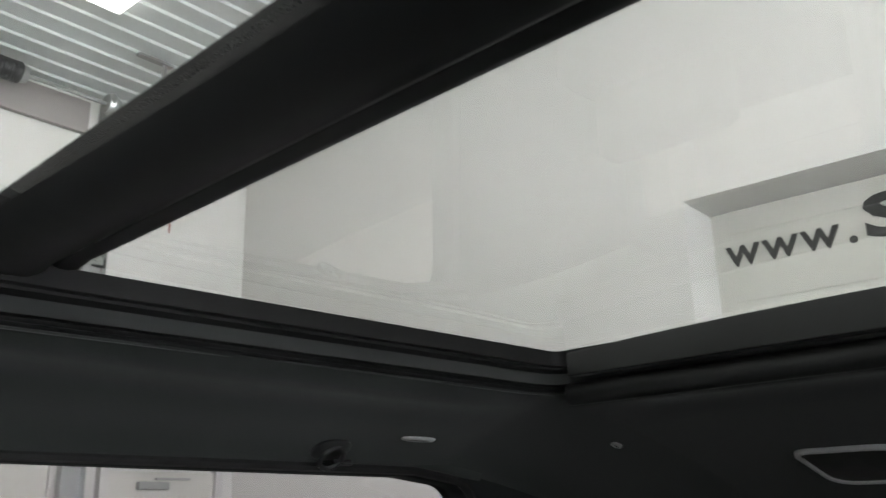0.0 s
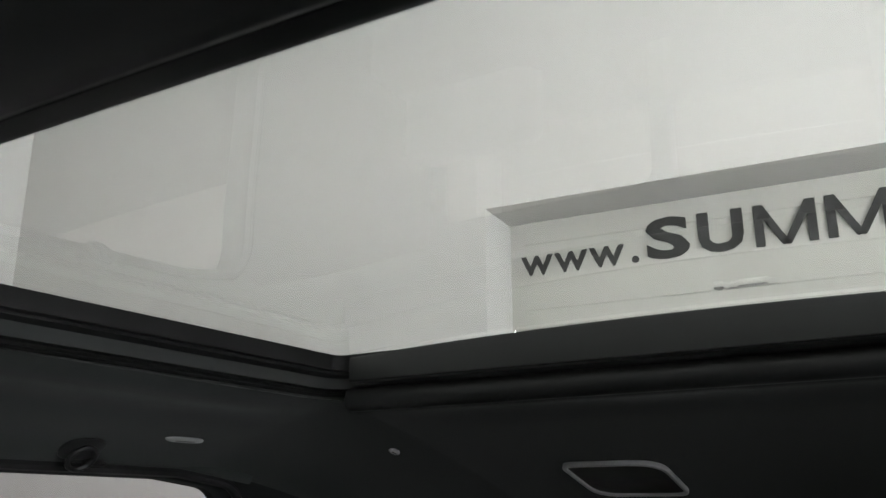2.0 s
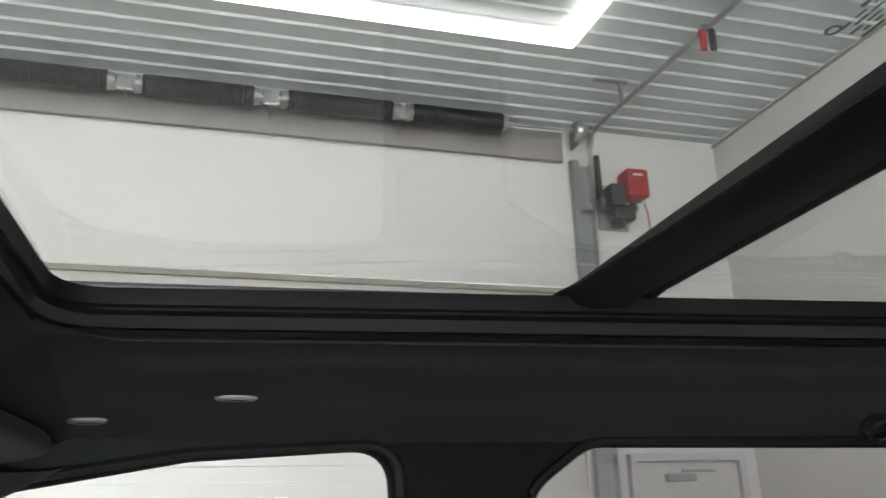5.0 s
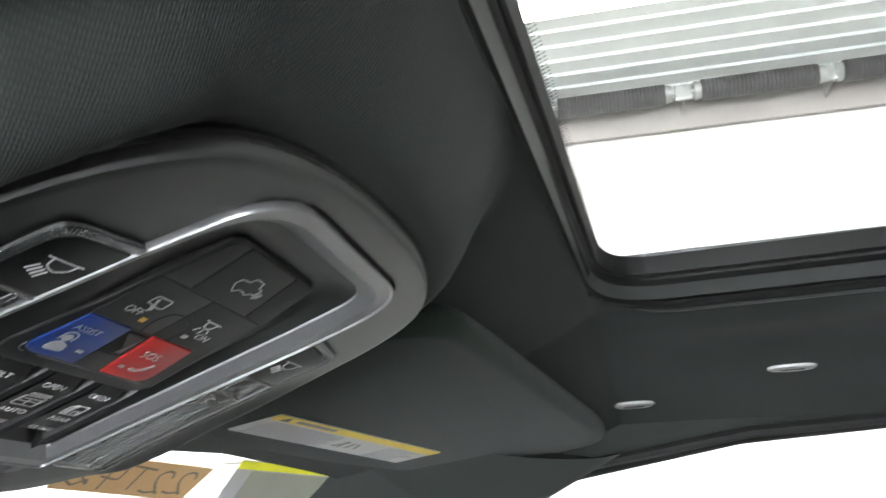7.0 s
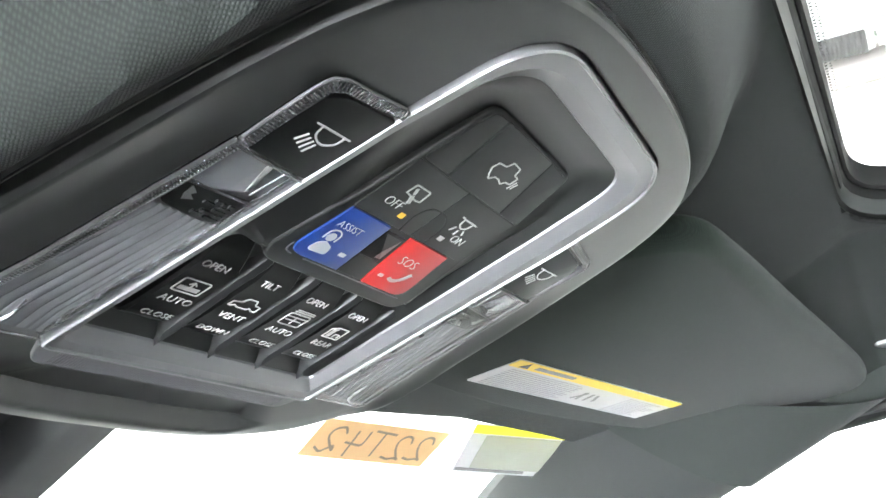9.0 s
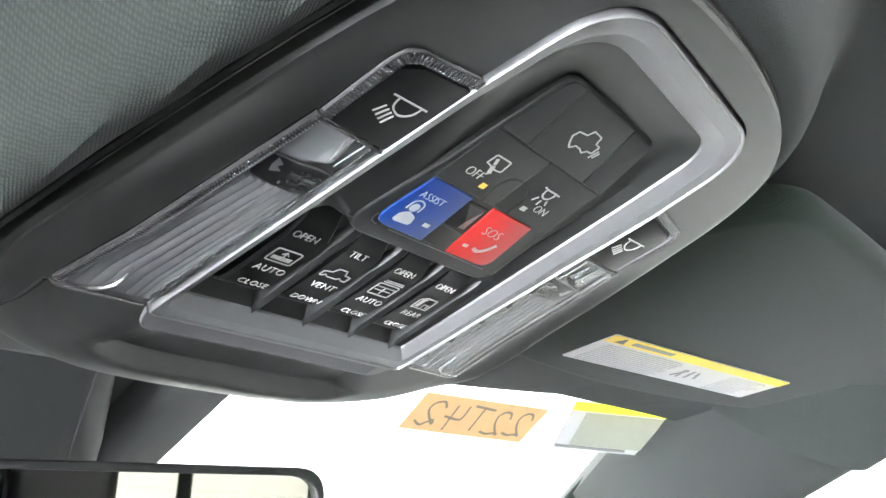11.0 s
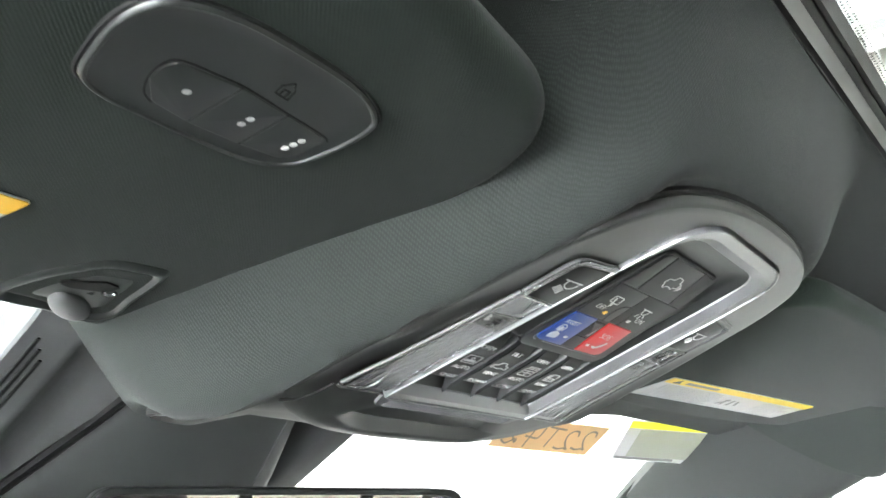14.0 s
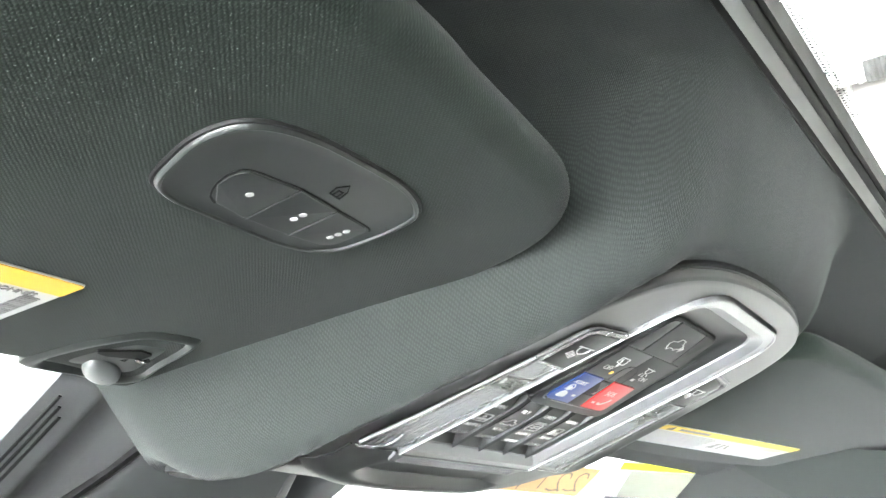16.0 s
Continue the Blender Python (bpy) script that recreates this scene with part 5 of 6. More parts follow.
    rays = [[(ox - 0.0055 + 0.0018 * k, oy - 0.0001 - 0.0007 * k), (ox - 0.0072 + 0.0020 * k, oy - 0.0037 - 0.0008 * k)] for k in range(4)]
    part("legend", strokes([[(ox - 0.0070, oy + 0.0045), (ox + 0.0069, oy + 0.0051)], bowl] + rays, 0.00058, c), PRINT, kk, "", smooth=False)
    rim = smooth_line([(-0.0945, 0.0285), (-0.0938, 0.0545), (-0.0900, 0.0600), (-0.0850, 0.0612), (-0.0770, 0.0622), (-0.0660, 0.0640)], 10, closed=False)
    rm = part("rim", tube(mir([(a, b, 0.0004) for a, b in rim]), 0.0018, 8), GLASSY if s > 0 else STRIP, lens, "ridged clear rim" if s > 0 else "satin grey rim")
    if s > 0:
        part("rim_teeth", teeth(mir(rim), 0.0012, 0.0034, 0.0021, 0.0006, 0.0008), CHROME, rm, "", smooth=False)
    part("rim_line", tube(mir([(a * 1.018, b * 1.004 + 0.0012, 0.0012) for a, b in rim]), 0.0005, 6), line_mat, rm)
    edge = [(-0.1100, -0.0775), (-0.1035, -0.0430), (-0.0990, -0.0030), (-0.0955, 0.0280)]
    bead = part("edge_bead", tube(mir([(a, b, 0.0006) for a, b in edge]), 0.0016, 8), GLASSY, lens, "dotted clear edge" if s > 0 else "smooth clear edge")
    if s > 0:
        part("bead_teeth", teeth(mir(edge), 0.0012, 0.0024, 0.0022, 0.0005, 0.0006), CHROME, bead, "", smooth=False)
    part("edge_line", tube(mir([(a + 0.0024, b, 0.0016) for a, b in edge]), 0.0004, 6), line_mat, bead)


lamp(1)
lamp(-1)


# ---- sun visors ----
def visor_frame(s):
    tilt = 0.07 if s < 0 else 0.047
    z0 = 1.718 if s < 0 else 1.7265
    x0 = 0.28 if s < 0 else 0.40
    n = Vector((s * tilt, 0.12, 1)).normalized()
    c = -n
    b = Vector((0, -1, 0.12)).normalized()
    a = b.cross(c)
    return Matrix(((a.x, b.x, c.x, s * x0), (a.y, b.y, c.y, 0), (a.z, b.z, c.z, z0), (0, 0, 0, 1))), s * x0


def visor(s, label):
    m, x0 = visor_frame(s)
    v = thing("sun_visor", m, label, "sun visor", group="sun visors")
    outer_end = [(0.645, -0.131), (0.45, -0.132), (0.30, -0.125), (0.232, -0.120), (0.1895, -0.1005), (0.1665, -0.060), (0.1585, 0.000), (0.161, 0.060), (0.172, 0.103), (0.198, 0.124), (0.240, 0.134), (0.40, 0.124), (0.60, 0.095), (0.648, 0.06), (0.660, -0.03), (0.662, -0.105)]
    if s > 0:
        outer_end = [(0.600, -0.1385), (0.50, -0.1300), (0.378, -0.1175), (0.245, -0.1045), (0.190, -0.0935), (0.1680, -0.060), (0.1585, 0.000), (0.161, 0.060), (0.172, 0.103), (0.198, 0.124), (0.240, 0.134), (0.40, 0.124), (0.56, 0.086), (0.630, 0.050), (0.661, 0.015), (0.668, -0.035), (0.663, -0.092), (0.643, -0.130)]
    else:
        outer_end[2:11] = [(0.32, -0.1270), (0.265, -0.1185), (0.225, -0.1120), (0.195, -0.1060), (0.176, -0.096), (0.162, -0.080), (0.1535, -0.055), (0.151, -0.015), (0.151, 0.030), (0.1545, 0.070), (0.162, 0.112), (0.170, 0.140), (0.183, 0.160), (0.200, 0.1645), (0.222, 0.154), (0.255, 0.137)]
    line = smooth_line([(s * x - x0, -y) for x, y in outer_end], 6)
    part("panel", plate([line], 0.022, 0.0105, (0, 0, -0.011), res=5), VISOR_CLOTH, v, "dark cloth covered visor panel")
    return v, x0


dv, dx0 = visor(-1, "driver's black cloth sun visor with garage opener buttons, folded up")
pv, px0 = visor(1, "black cloth sun visor with warning label, folded up")


def on(x0, pts):
    return [(x - x0, -y) for x, y in pts]


# garage opener on the driver's visor
HL = smooth_line(on(dx0, [(-0.3199, -0.0369), (-0.3095, -0.0308), (-0.2974, -0.0284), (-0.2706, -0.0242), (-0.2563, -0.0227), (-0.2434, -0.0238), (-0.2351, -0.0299), (-0.2320, -0.0408), (-0.2310, -0.0531), (-0.2325, -0.0630), (-0.2365, -0.0680), (-0.2457, -0.0734), (-0.2617, -0.0781), (-0.2912, -0.0814), (-0.3045, -0.0815), (-0.3150, -0.0795), (-0.3225, -0.0745), (-0.3258, -0.0634), (-0.3241, -0.0500)]), 5)
cx_h, cy_h = -0.278 - dx0, 0.055


def shrink(line, k, c):
    return [(cx_h + (a - cx_h) * k, cy_h + (b - cy_h) * k, c) for a, b in line]


hl = part("opener_module", loft([shrink(HL, k, c) for k, c in ((1.0, -0.004), (1.0, 0.0006), (0.988, 0.0018), (0.972, 0.0022), (0.955, 0.0020), (0.945, 0.0013), (0.90, 0.0009), (0.75, 0.0007), (0.02, 0.0007))]), MODULE, dv, "dark grey plastic garage opener module")
part("module_gap", tube(shrink(HL, 1.006, 0.0002) + shrink(HL, 1.006, 0.0002)[:1], 0.0009, 6), RUBBER, hl, "dark gap round the module")
BUTTONS = (([(-0.3042, -0.0456), (-0.3048, -0.0527), (-0.3022, -0.0568), (-0.2816, -0.0566), (-0.2824, -0.0325), (-0.2970, -0.0363)], [0.004, 0.004, 0.003, 0.0005, 0.0005, 0.004], [(-0.2925, -0.0462)]),
           ([(-0.2809, -0.0565), (-0.2607, -0.0524), (-0.2612, -0.0302), (-0.2817, -0.0323)], 0.0005, [(-0.2686, -0.0408), (-0.2683, -0.0446)]),
           ([(-0.2599, -0.0523), (-0.2422, -0.0486), (-0.2392, -0.0465), (-0.2400, -0.0330), (-0.2450, -0.0296), (-0.2604, -0.0302)], [0.0005, 0.002, 0.002, 0.004, 0.004, 0.0005], [(-0.2470, -0.0366), (-0.2464, -0.0399), (-0.2458, -0.0432)]))
for line, r, spots in BUTTONS:
    k = part("opener_button", plate([rounded(on(dx0, line), r, 5)], 0.0010, 0.0003, (0, 0, 0.0007)), MODULE, hl, "dark opener button with white dots")
    part("dots", merge([disc(x - dx0, -y, 0.0013, 0.00125) for x, y in spots]), DOTS, k, "", smooth=False)
SEAM = [(-0.2970, -0.0358), (-0.3012, -0.0390), (-0.3046, -0.0456), (-0.3055, -0.0527), (-0.3026, -0.0575), (-0.2900, -0.0576), (-0.2800, -0.0570), (-0.2603, -0.0530), (-0.2418, -0.0492), (-0.2383, -0.0472)]
part("seam", strokes([smooth_line(on(dx0, SEAM), 6, closed=False), on(dx0, [(-0.28125, -0.0566), (-0.2820, -0.0323)]), on(dx0, [(-0.2603, -0.0525), (-0.2608, -0.0302)])], 0.0006, 0.0009), RUBBER, hl, "thin dark button seam", smooth=False)
HOUSE = [(-0.2722, -0.0601), (-0.2733, -0.0640), (-0.2708, -0.0672), (-0.2678, -0.0635), (-0.2666, -0.0590), (-0.2722, -0.0601)]
part("house_mark", strokes([on(dx0, HOUSE), on(dx0, [(-0.2708, -0.0604), (-0.2712, -0.0630), (-0.2690, -0.0628), (-0.2684, -0.0598)])], 0.00045, 0.0009), KEY, hl, "", smooth=False)


def label(v, x0, corners, texts, head):
    """A paper label with a yellow head, lying on the visor."""
    (ax, ay), (bx, by), (cx_, cy_) = [Vector(p) for p in on(x0, corners)]
    o = Vector((ax, ay))
    u = (Vector((bx, by)) - o)
    w, ang = u.length, math.atan2(u.y, u.x)
    h = (Vector((cx_, cy_)) - o).length
    m = Matrix.Translation((ax, ay, 0.0006)) @ Matrix.Rotation(ang, 4, "Z")
    lb = part("warning_label", plate([rounded([(0, 0), (w, 0), (w, -h), (0, -h)], 0.002)], 0.0006, 0.0, (0, 0, 0)), PAPER, v, "white paper warning label with yellow head", m=m)
    part("yellow_head", plate([rounded([(0.0004, -0.0004), (w - 0.0004, -0.0004), (w - 0.0004, -h * 0.24), (0.0004, -h * 0.24)], 0.0015)], 0.0006, 0.0, (0, 0, 0.0004)), head, lb, "yellow head band")
    bars = []
    y = -h * 0.33
    rnd = random.Random(5)
    while y > -h * 0.95:
        for x_a, x_b in texts:
            x = x_a * w
            end = x_b * w * (1 - 0.08 * rnd.random())
            while x < end:
                l = 0.003 + 0.006 * rnd.random()
                bars.append(box(min(l, end - x), 0.0008, 0.0004, (x + min(l, end - x) / 2, y, 0.0006)))
                x += l + 0.0012
        y -= 0.0030
    if bars:
        tagged(part("print_line", merge(bars), INK_PALE, lb, "", smooth=False), kind="stuff")
    return lb, w, h


lb, w, h = label(pv, px0, [(0.280, 0.056), (0.524, 0.0105), (0.288, 0.104)], [(0.04, 0.44), (0.72, 0.96)], YELLOW)
part("pictogram", merge([disc(w * 0.50, -h * 0.52, 0.0030, 0.0006), strokes([[(w * 0.485, -h * 0.76), (w * 0.50, -h * 0.58), (w * 0.515, -h * 0.76)], [(w * 0.54, -h * 0.5), (w * 0.555, -h * 0.74)], [(w * 0.57, -h * 0.5), (w * 0.60, -h * 0.70)]], 0.0028, 0.0006)]), INK, lb, "", smooth=False)
part("caution_mark", plate([[(0.010, -h * 0.20), (0.020, -h * 0.20), (0.015, -h * 0.03)]], 0.0004, 0, (0, 0, 0.0008)), LETTER, lb, "", smooth=False)
part("head_words", box(0.050, h * 0.09, 0.0004, (0.052, -h * 0.12, 0.0008)), INK, lb, "", smooth=False)
lb2, w2, h2 = label(dv, dx0, [(-0.559, -0.0064), (-0.2895, 0.0410), (-0.568, 0.045)], [(0.04, 0.50)], AMBER)
part("head_words", words("CTIONN\u00c9S", 0.0044, (w2 - 0.0185, -h2 * 0.315, 0.0006)), INK, lb2, "", smooth=False)
tagged(part("bar_block", merge([box(0.0070, 0.0005 + 0.0004 * (k * 7 % 3), 0.0004, (w2 - 0.0075, -h2 * 0.36 - 0.0016 * k, 0.0006)) for k in range(18)] + [box(0.020, 0.0014, 0.0004, (w2 - 0.048, -h2 * (0.34 + 0.06 * k), 0.0006)) for k in range(3)]), INK, lb2, "", smooth=False), kind="stuff")

# visor clip
vc = thing("visor_clip", dv.matrix_basis @ pose(-0.224 - dx0, -0.112, 0.0), "dark plastic visor clip with a bright catch", "visor clip")
EYE = [(x + 0.224, 0.112 - y) for x, y in [(-0.262, 0.132), (-0.2555, 0.1055), (-0.2445, 0.0870), (-0.2345, 0.0778), (-0.2140, 0.0780), (-0.2070, 0.0815), (-0.2030, 0.0965), (-0.2000, 0.1170), (-0.1950, 0.1400), (-0.2010, 0.1490), (-0.2140, 0.1485), (-0.2300, 0.1420), (-0.2480, 0.1385)]]
EYE = smooth_line(EYE, 6)
part("cup", loft([[(a * k + 0.002 * (1 - k), b * k - 0.004 * (1 - k), c) for a, b in EYE] for k, c in ((1.03, -0.006), (1.02, 0.0002), (0.97, 0.0014), (0.90, 0.0018), (0.82, 0.0006), (0.76, -0.0020), (0.70, -0.0012), (0.50, 0.0004), (0.05, 0.0004))]), MODULE, vc, "dark eye-shaped clip cup")
part("slot", plate([rounded([(x + 0.224, 0.112 - y) for x, y in [(-0.2440, 0.1065), (-0.2250, 0.0995), (-0.2165, 0.1025), (-0.2175, 0.1100), (-0.2355, 0.1105)]], 0.002, 4)], 0.0020, 0.0, (0, 0, 0.0004)), RUBBER, vc, "black slot")
part("catch", loft([[(0.0020 + k * (0.0135 * math.cos(a) + 0.0050 * math.sin(a)), -0.0215 + k * (-0.0130 * math.cos(a) + 0.0060 * math.sin(a)), c) for a in [i / 32 * math.tau for i in range(32)]] for k, c in ((1.0, -0.004), (1.02, 0.0006), (0.97, 0.0020), (0.86, 0.0034), (0.60, 0.0046), (0.30, 0.0050), (0.03, 0.0051))]), CATCH, vc, "pale rounded catch")
part("spring", tube([(0.0030, 0.0030, 0.0020), (0.0065, 0.0028, 0.0028), (0.0075, 0.0062, 0.0028)], 0.0010, 8), CHROME, vc, "bright metal spring")

# ---- rear-view mirror and sensor housing at the windscreen ----
MIR = pose(-0.014, 0.205, 1.598, 90, 0, -21.8) @ pose(0, 0, 0, 5, 0, 0)
rv = thing("rear_view_mirror", MIR, "black framed rear-view mirror hung from the windscreen", "mirror")
ML = rounded([(-0.128, -0.036), (0.128, -0.036), (0.128, 0.036), (-0.128, 0.036)], 0.016, 6)
part("housing", plate([ML], 0.026, 0.008, (0, 0, -0.014), res=4), TRIM, rv, "black plastic housing")
part("frame", plate([ML, [(a * 0.962, b * 0.875) for a, b in ML]], 0.006, 0.0015, (0, 0, 0.001)), TRIM, rv, "black frame")
bm = bmesh.new()
bm.faces.new([bm.verts.new((a * 0.97, b * 0.89, 0.0)) for a, b in ML])
part("mirror_glass", bm, MIRROR, rv, "silvered mirror glass", smooth=False)
part("stem", tube([(-0.010, 0.225, 1.598), (-0.006, 0.33, 1.600), (0.0, 0.44, 1.606), (0.0, 0.47, 1.612)], [0.014, 0.012, 0.014, 0.020], 14), TRIM, rv, m=MIR.inverted())

hs = thing("sensor_housing", pose(-0.03, 0.335, 1.672, -28.8, 0, 0), "dark plastic sensor housing at the top of the windscreen", "sensor housing")
SECT = [(-0.162, 0.010), (-0.1635, -0.0105), (-0.1620, -0.0125), (-0.156, -0.0130), (-0.134, -0.0150), (-0.129, -0.0138), (-0.122, -0.0070), (-0.110, 0.0010), (-0.092, 0.0000), (-0.074, -0.0060), (-0.060, -0.0040), (-0.040, 0.0060), (0.060, 0.0080), (0.118, 0.0120), (0.128, 0.0040), (0.136, -0.0030), (0.146, -0.0040), (0.166, 0.0010), (0.186, 0.0070), (0.196, 0.0110)]


def housing_row(y, k):
    return [(x, y, z * k + 0.012 * (1 - k)) for x, z in SECT] + [(0.198, y, 0.016), (-0.162, y, 0.016)]


ROWS = [(-0.136, 0.45), (-0.134, 0.80), (-0.128, 0.97), (-0.120, 1.0), (0.14, 1.0), (0.152, 0.9), (0.155, 0.5)]
part("cover", loft([housing_row(y, k) for y, k in ROWS], caps=True), COWL, hs, "grey plastic cover with a raised vent rail")
DRUM_CURVE = [(0.0, 0.004), (0.02, -0.006), (0.07, -0.0125), (0.15, -0.0180), (0.25, -0.0215), (0.40, -0.0240), (0.60, -0.0250), (0.78, -0.0245), (0.84, -0.0235), (0.92, -0.0195), (0.97, -0.0130), (0.995, -0.004), (1.0, 0.008)]


def drum_point(y, f):
    """The camera cowl widens towards the glass; f runs across it."""
    xl, xr = -0.0730 - 0.25 * y, 0.1150 + 0.507 * min(y, 0.03)
    for (f0, z0), (f1, z1) in zip(DRUM_CURVE, DRUM_CURVE[1:]):
        if f <= f1:
            return (xl + (xr - xl) * f, y, z0 + (z1 - z0) * (f - f0) / (f1 - f0))


DRUM_ROWS = [-0.125 + 0.27 * k / 12 for k in range(13)]
part("drum", loft([[drum_point(y, f) for f, _ in DRUM_CURVE] + [(drum_point(y, 1)[0], y, 0.014), (drum_point(y, 0)[0], y, 0.014)] for y in DRUM_ROWS], caps=True), DRUM, hs, "dark rounded camera cowl that widens towards the glass")
part("seam", tube([(x, y, z - 0.0002) for x, y, z in [drum_point(y, 0.845) for y in DRUM_ROWS]], 0.0005, 6), COWL, hs, "thin moulded seam")
part("crease", tube([(-0.0500, -0.125, -0.0050), (-0.0700, -0.03, -0.0055), (-0.1100, 0.145, -0.0030)], 0.0045, 8), RUBBER, hs, "dark joint")
for k in range(3):
    part("slot", box(0.0022, 0.22, 0.0030, (-0.1530 + 0.0049 * k, 0.002 + 0.0088 * k, -0.0126 - 0.0005 * k), 0.0006), RUBBER, hs, "dark vent slot")

# ---- stickers inside the windscreen ----
def screen_point(x, y):
    return (x, y, screen_z(x, y))


def sticker(name, corners, mat, lbl, lift=0.003):
    """A flat paper on the inside of the windscreen; corners tl, tr, br, bl in plan."""
    st = thing(name, pose(0, 0, 0), lbl, "sticker")
    P = [Vector(screen_point(*c)) - Vector((0, 0, lift)) for c in corners]

    def at(u, v, d=0.0):
        p = P[0] * (1 - u) * (1 - v) + P[1] * u * (1 - v) + P[2] * u * v + P[3] * (1 - u) * v
        return p - Vector((0, 0, d))

    def patch(u0, v0, u1, v1, d, t=0.0006):
        bm = bmesh.new()
        q = [at(u0, v0, d), at(u1, v0, d), at(u1, v1, d), at(u0, v1, d)]
        lo = [bm.verts.new(p) for p in q]
        hi = [bm.verts.new(p + Vector((0, 0, t))) for p in q]
        bm.faces.new(lo)
        bm.faces.new(hi[::-1])
        for i in range(4):
            bm.faces.new((lo[i], lo[(i + 1) % 4], hi[(i + 1) % 4], hi[i]))
        return bm
    part("paper", patch(0, 0, 1, 1, 0.0), mat, st, "", smooth=False)
    return st, at, patch


st, at, patch = sticker("stock_tag", [(0.336, 0.258), (0.472, 0.217), (0.484, 0.259), (0.347, 0.300)], KRAFT, "tan paper tag with dark handwritten marks on the windscreen")
TWO = smooth_line([(0.06, 0.76), (0.22, 0.96), (0.52, 0.98), (0.70, 0.78), (0.56, 0.46), (0.22, 0.14), (0.10, 0.06), (0.30, 0.10), (0.62, 0.04), (0.96, 0.10)], 4, closed=False)
LOOPED = smooth_line([(0.10, 0.80), (0.34, 1.00), (0.70, 0.90), (0.74, 0.62), (0.42, 0.30), (0.16, 0.10), (0.24, 0.26), (0.44, 0.14), (0.66, 0.02), (0.98, 0.16)], 4, closed=False)
TEE = [[(0.0, 0.94), (1.0, 1.0)], [(0.52, 0.97), (0.44, 0.05)]]
FOUR = [smooth_line([(0.16, 0.98), (0.12, 0.62), (0.20, 0.46), (0.60, 0.48), (0.92, 0.52)], 4, closed=False), [(0.70, 0.96), (0.58, 0.0)]]
for i, glyph in enumerate(([TWO], [TWO], TEE, FOUR, [LOOPED])):
    bm = strokes(glyph, 0.085, 0.0, 0.004)
    bmesh.ops.subdivide_edges(bm, edges=bm.edges[:], cuts=1)
    for v in bm.verts:
        u = 0.06 + 0.178 * i + 0.165 * v.co.x
        v.co = at(1 - u, 0.15 + 0.04 * (i % 2) + 0.68 * (1 - v.co.y), 0.0008 + 0.02 * v.co.z)
    part("handwriting", bm, MARKER, st, "marker stroke seen from behind", smooth=False)
st, at, patch = sticker("data_sticker", [(0.487, 0.196), (0.604, 0.143), (0.635, 0.196), (0.523, 0.246)], PAPER, "white data sticker with a yellow head on the windscreen")
part("yellow_head", patch(0.0, 0.0, 1.0, 0.16, 0.001), NEON, st, "bright yellow head band", smooth=False)
part("data_block", patch(0.15, 0.20, 0.93, 0.88, 0.001), DATA, st, "grey-green printed block", smooth=False)
part("print_line", patch(0.02, 0.90, 0.75, 0.95, 0.001), INK, st, "", smooth=False)

# ---- small fittings on the roof rails ----
def rail_matrix(x, y):
    """Sits on the headliner, facing inward and down."""
    e = 0.004
    dzx = (liner_z(x + e, y) - liner_z(x - e, y)) / (2 * e)
    dzy = (liner_z(x, y + e) - liner_z(x, y - e)) / (2 * e)
    n = -Vector((-dzx, -dzy, 1)).normalized()
    a = Vector((0, 1, dzy)).normalized()
    b = n.cross(a)
    return Matrix(((a.x, b.x, n.x, x), (a.y, b.y, n.y, y), (a.z, b.z, n.z, liner_z(x, y)), (0, 0, 0, 1)))


def oval(w, h, c, n=28):
    return [(w * math.copysign(abs(math.cos(k / n * math.tau)) ** 0.8, math.cos(k / n * math.tau)), h * math.copysign(abs(math.sin(k / n * math.tau)) ** 0.8, math.sin(k / n * math.tau)), c) for k in range(n)]


for x_, y, w_ in ((0.585, -0.318, 0.022), (0.626, -0.168, 0.020), (0.604, -1.261, 0.030), (0.503, -1.568, 0.012)):
    cap = thing("trim_cap", rail_matrix(x_, y), "small grey oval trim cap on the roof rail cloth", "trim cap", group="roof rail caps")
    part("cap", loft([oval(w_, 0.0055, -0.002), oval(w_, 0.0055, 0.001), oval(w_ * 0.92, 0.0045, 0.0026), oval(w_ * 0.7, 0.003, 0.0032), oval(0.001, 0.001, 0.0034)]), RIMGREY, cap)
    part("cap_slot", box(w_ * 1.0, 0.002, 0.001, (0, 0, 0.0032), 0.0003), TRIM, cap)
hk = thing("coat_hook", rail_matrix(0.634, -1.140), "black plastic coat hook on the roof rail", "coat hook")
part("base", loft([oval(0.026, 0.020, -0.002), oval(0.026, 0.020, 0.003), oval(0.021, 0.016, 0.006), oval(0.001, 0.001, 0.006)]), TRIM, hk)
part("loop", tube([(0.016 * math.cos(k / 20 * math.tau), 0.004 + 0.015 * math.sin(k / 20 * math.tau), 0.012 + 0.004 * math.sin(k / 20 * math.tau)) for k in range(20)] + [(0.016, 0.004, 0.012)], 0.0032, 8), TRIM, hk)
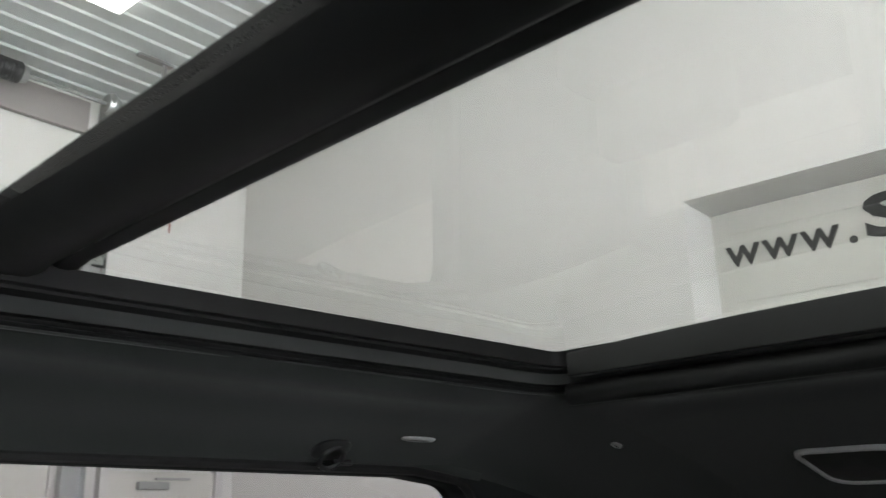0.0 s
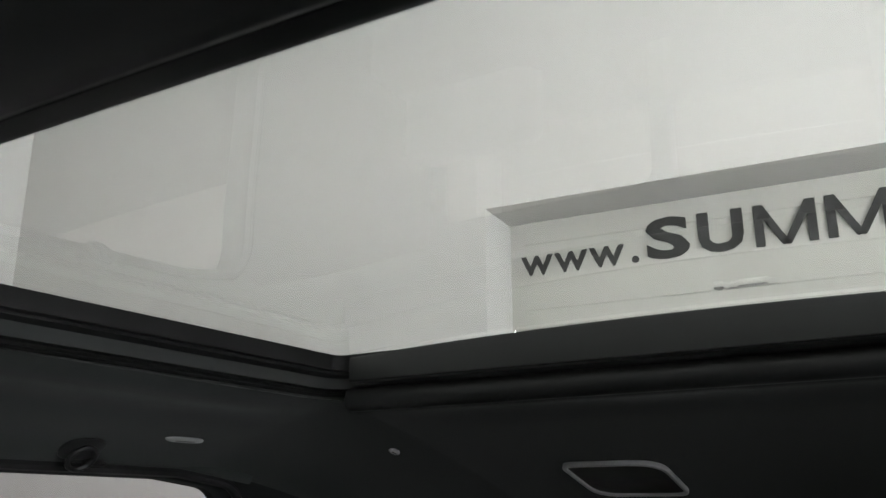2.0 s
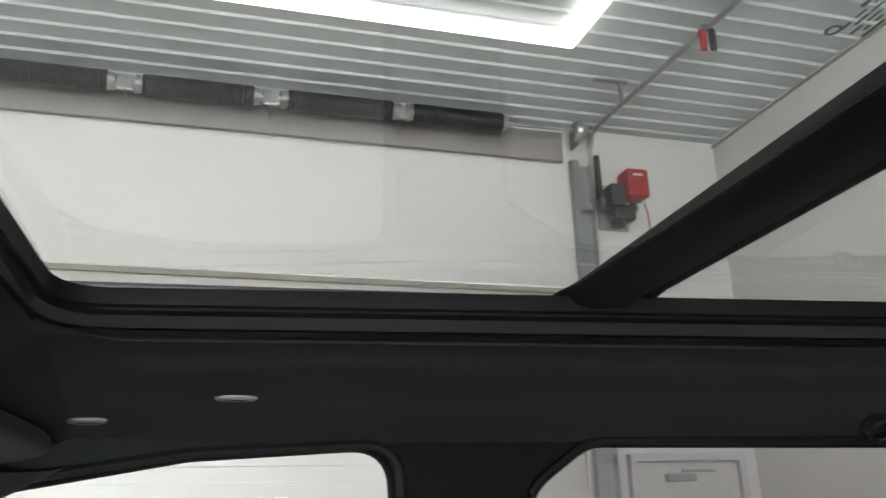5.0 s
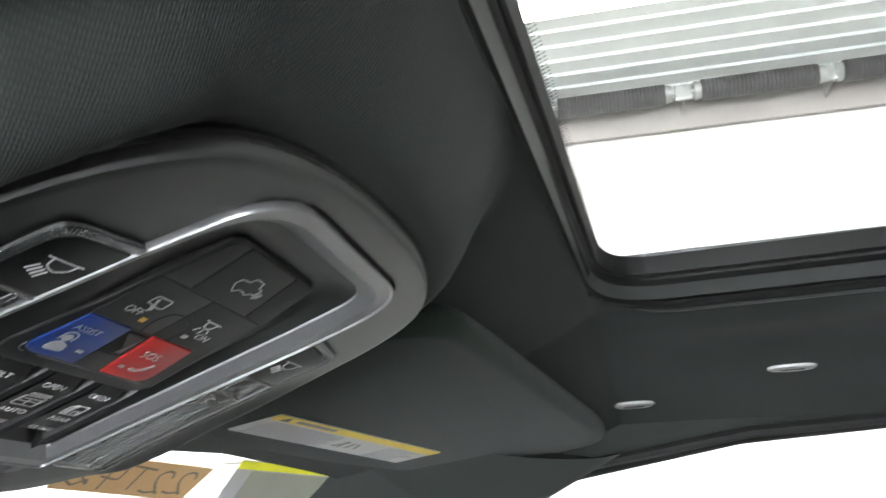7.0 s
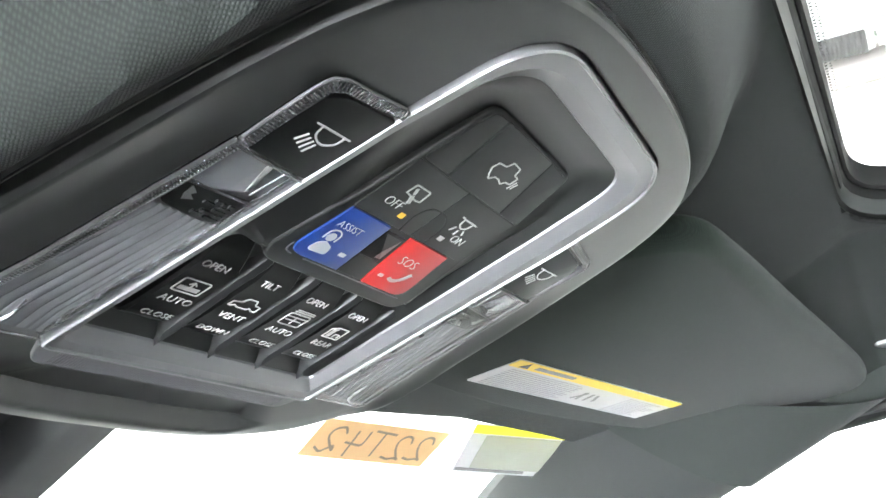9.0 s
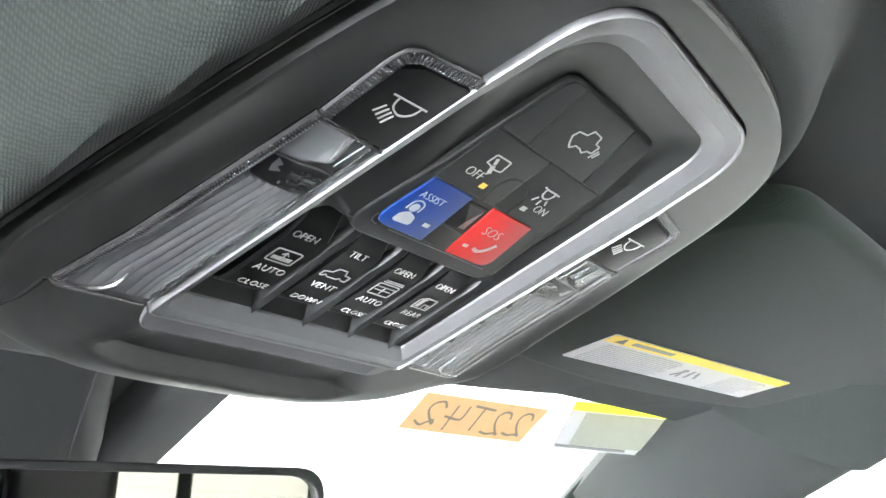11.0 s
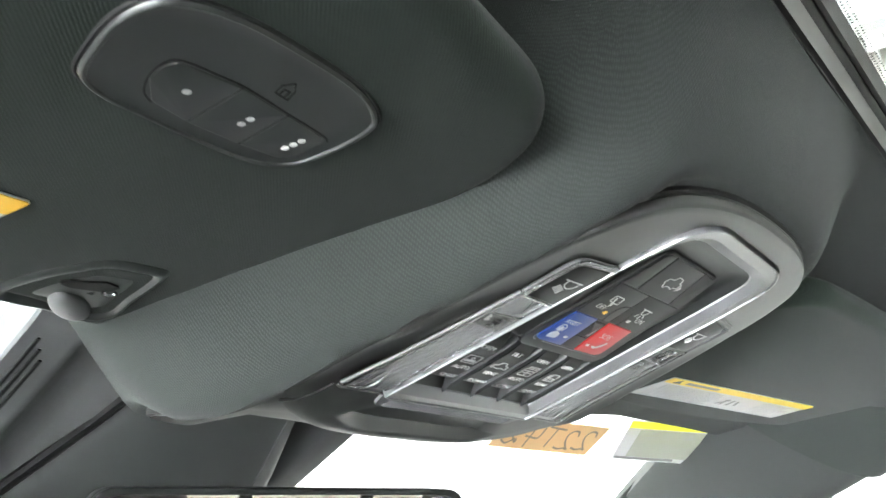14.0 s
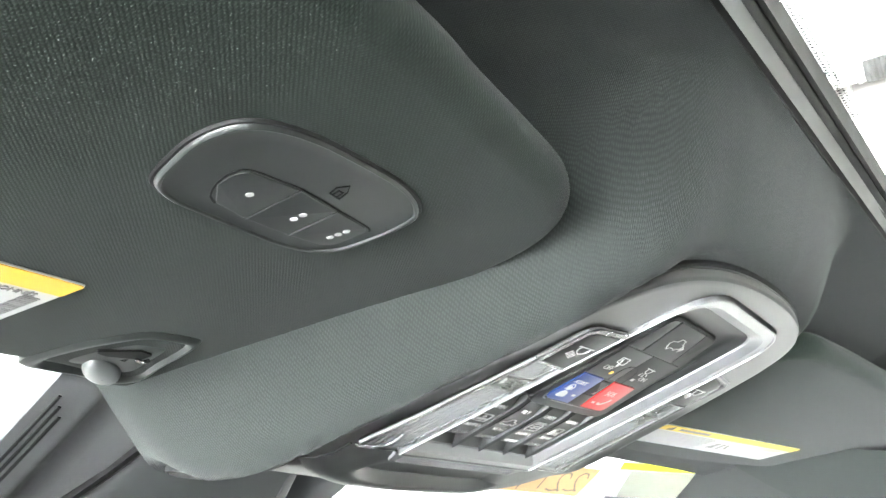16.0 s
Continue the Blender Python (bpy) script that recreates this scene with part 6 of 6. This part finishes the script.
part("tab", box(0.030, 0.006, 0.006, (-0.026, 0.016, 0.009), 0.002), TRIM, hk)

sp = thing("roof_speaker", rail_matrix(0.226, -1.766) @ pose(0, 0, 0.002), "black roof loudspeaker grille with a grey rim behind the rear seats", "loudspeaker")
SPL = rounded([(-0.080, -0.076), (0.078, -0.076), (0.078, 0.074), (-0.080, 0.072)], [0.022, 0.045, 0.022, 0.045], 8)
part("rim", plate([SPL, [(a * 0.92, b * 0.92) for a, b in SPL]], 0.008, 0.002, (0, 0, 0.002)), SPEAKER_RIM, sp, "grey plastic rim")
part("grille", plate([[(a * 0.93, b * 0.93) for a, b in SPL]], 0.004, 0.0005, (0, 0, 0)), TRIM, sp, "black cloth grille")

# print fired onto the glass
def glass_print(x, y, w_, rows, rnd):
    """A maker's mark: a heavy line, lighter lines under it and a small ring."""
    bms = [box(w_ * 0.42, 0.0022, 0.0003, (x - w_ * 0.18, y, 0))]
    for k in range(1, rows):
        px = -w_ / 2 * (0.55 + 0.45 * rnd.random())
        while px < w_ / 2 * (0.5 + 0.5 * rnd.random()):
            l = 0.003 + 0.006 * rnd.random()
            bms.append(box(l, 0.0010 + 0.0006 * rnd.random(), 0.0003, (x + px, y - 0.0034 * k, 0)))
            px += l + 0.0012 + 0.003 * rnd.random()
    ring = [(x + w_ * 0.34 + 0.0034 * math.cos(i / 14 * math.tau), y + 0.0030 * math.sin(i / 14 * math.tau)) for i in range(14)]
    bms.append(strokes([shut(ring)], 0.0016, 0.0))
    bm = merge(bms)
    for v in bm.verts:
        v.co.z = 1.8595 + (-0.003 * (1 - (v.co.x / GX) ** 2) if y > -0.68 else crown(v.co.x, v.co.y)) + 0.006 * step(-0.7, -1.3, v.co.y) + v.co.z
    return bm


tagged(put("glass_print", glass_print(-0.075, -0.567, 0.060, 6, random.Random(3)), INK, smooth=False), "small grey maker's print on the glass roof panel", "print", kind="structure")
tagged(put("glass_print", glass_print(-0.060, -1.240, 0.055, 4, random.Random(4)), INK, smooth=False), "small grey maker's print on the rear glass panel", "print", kind="structure")
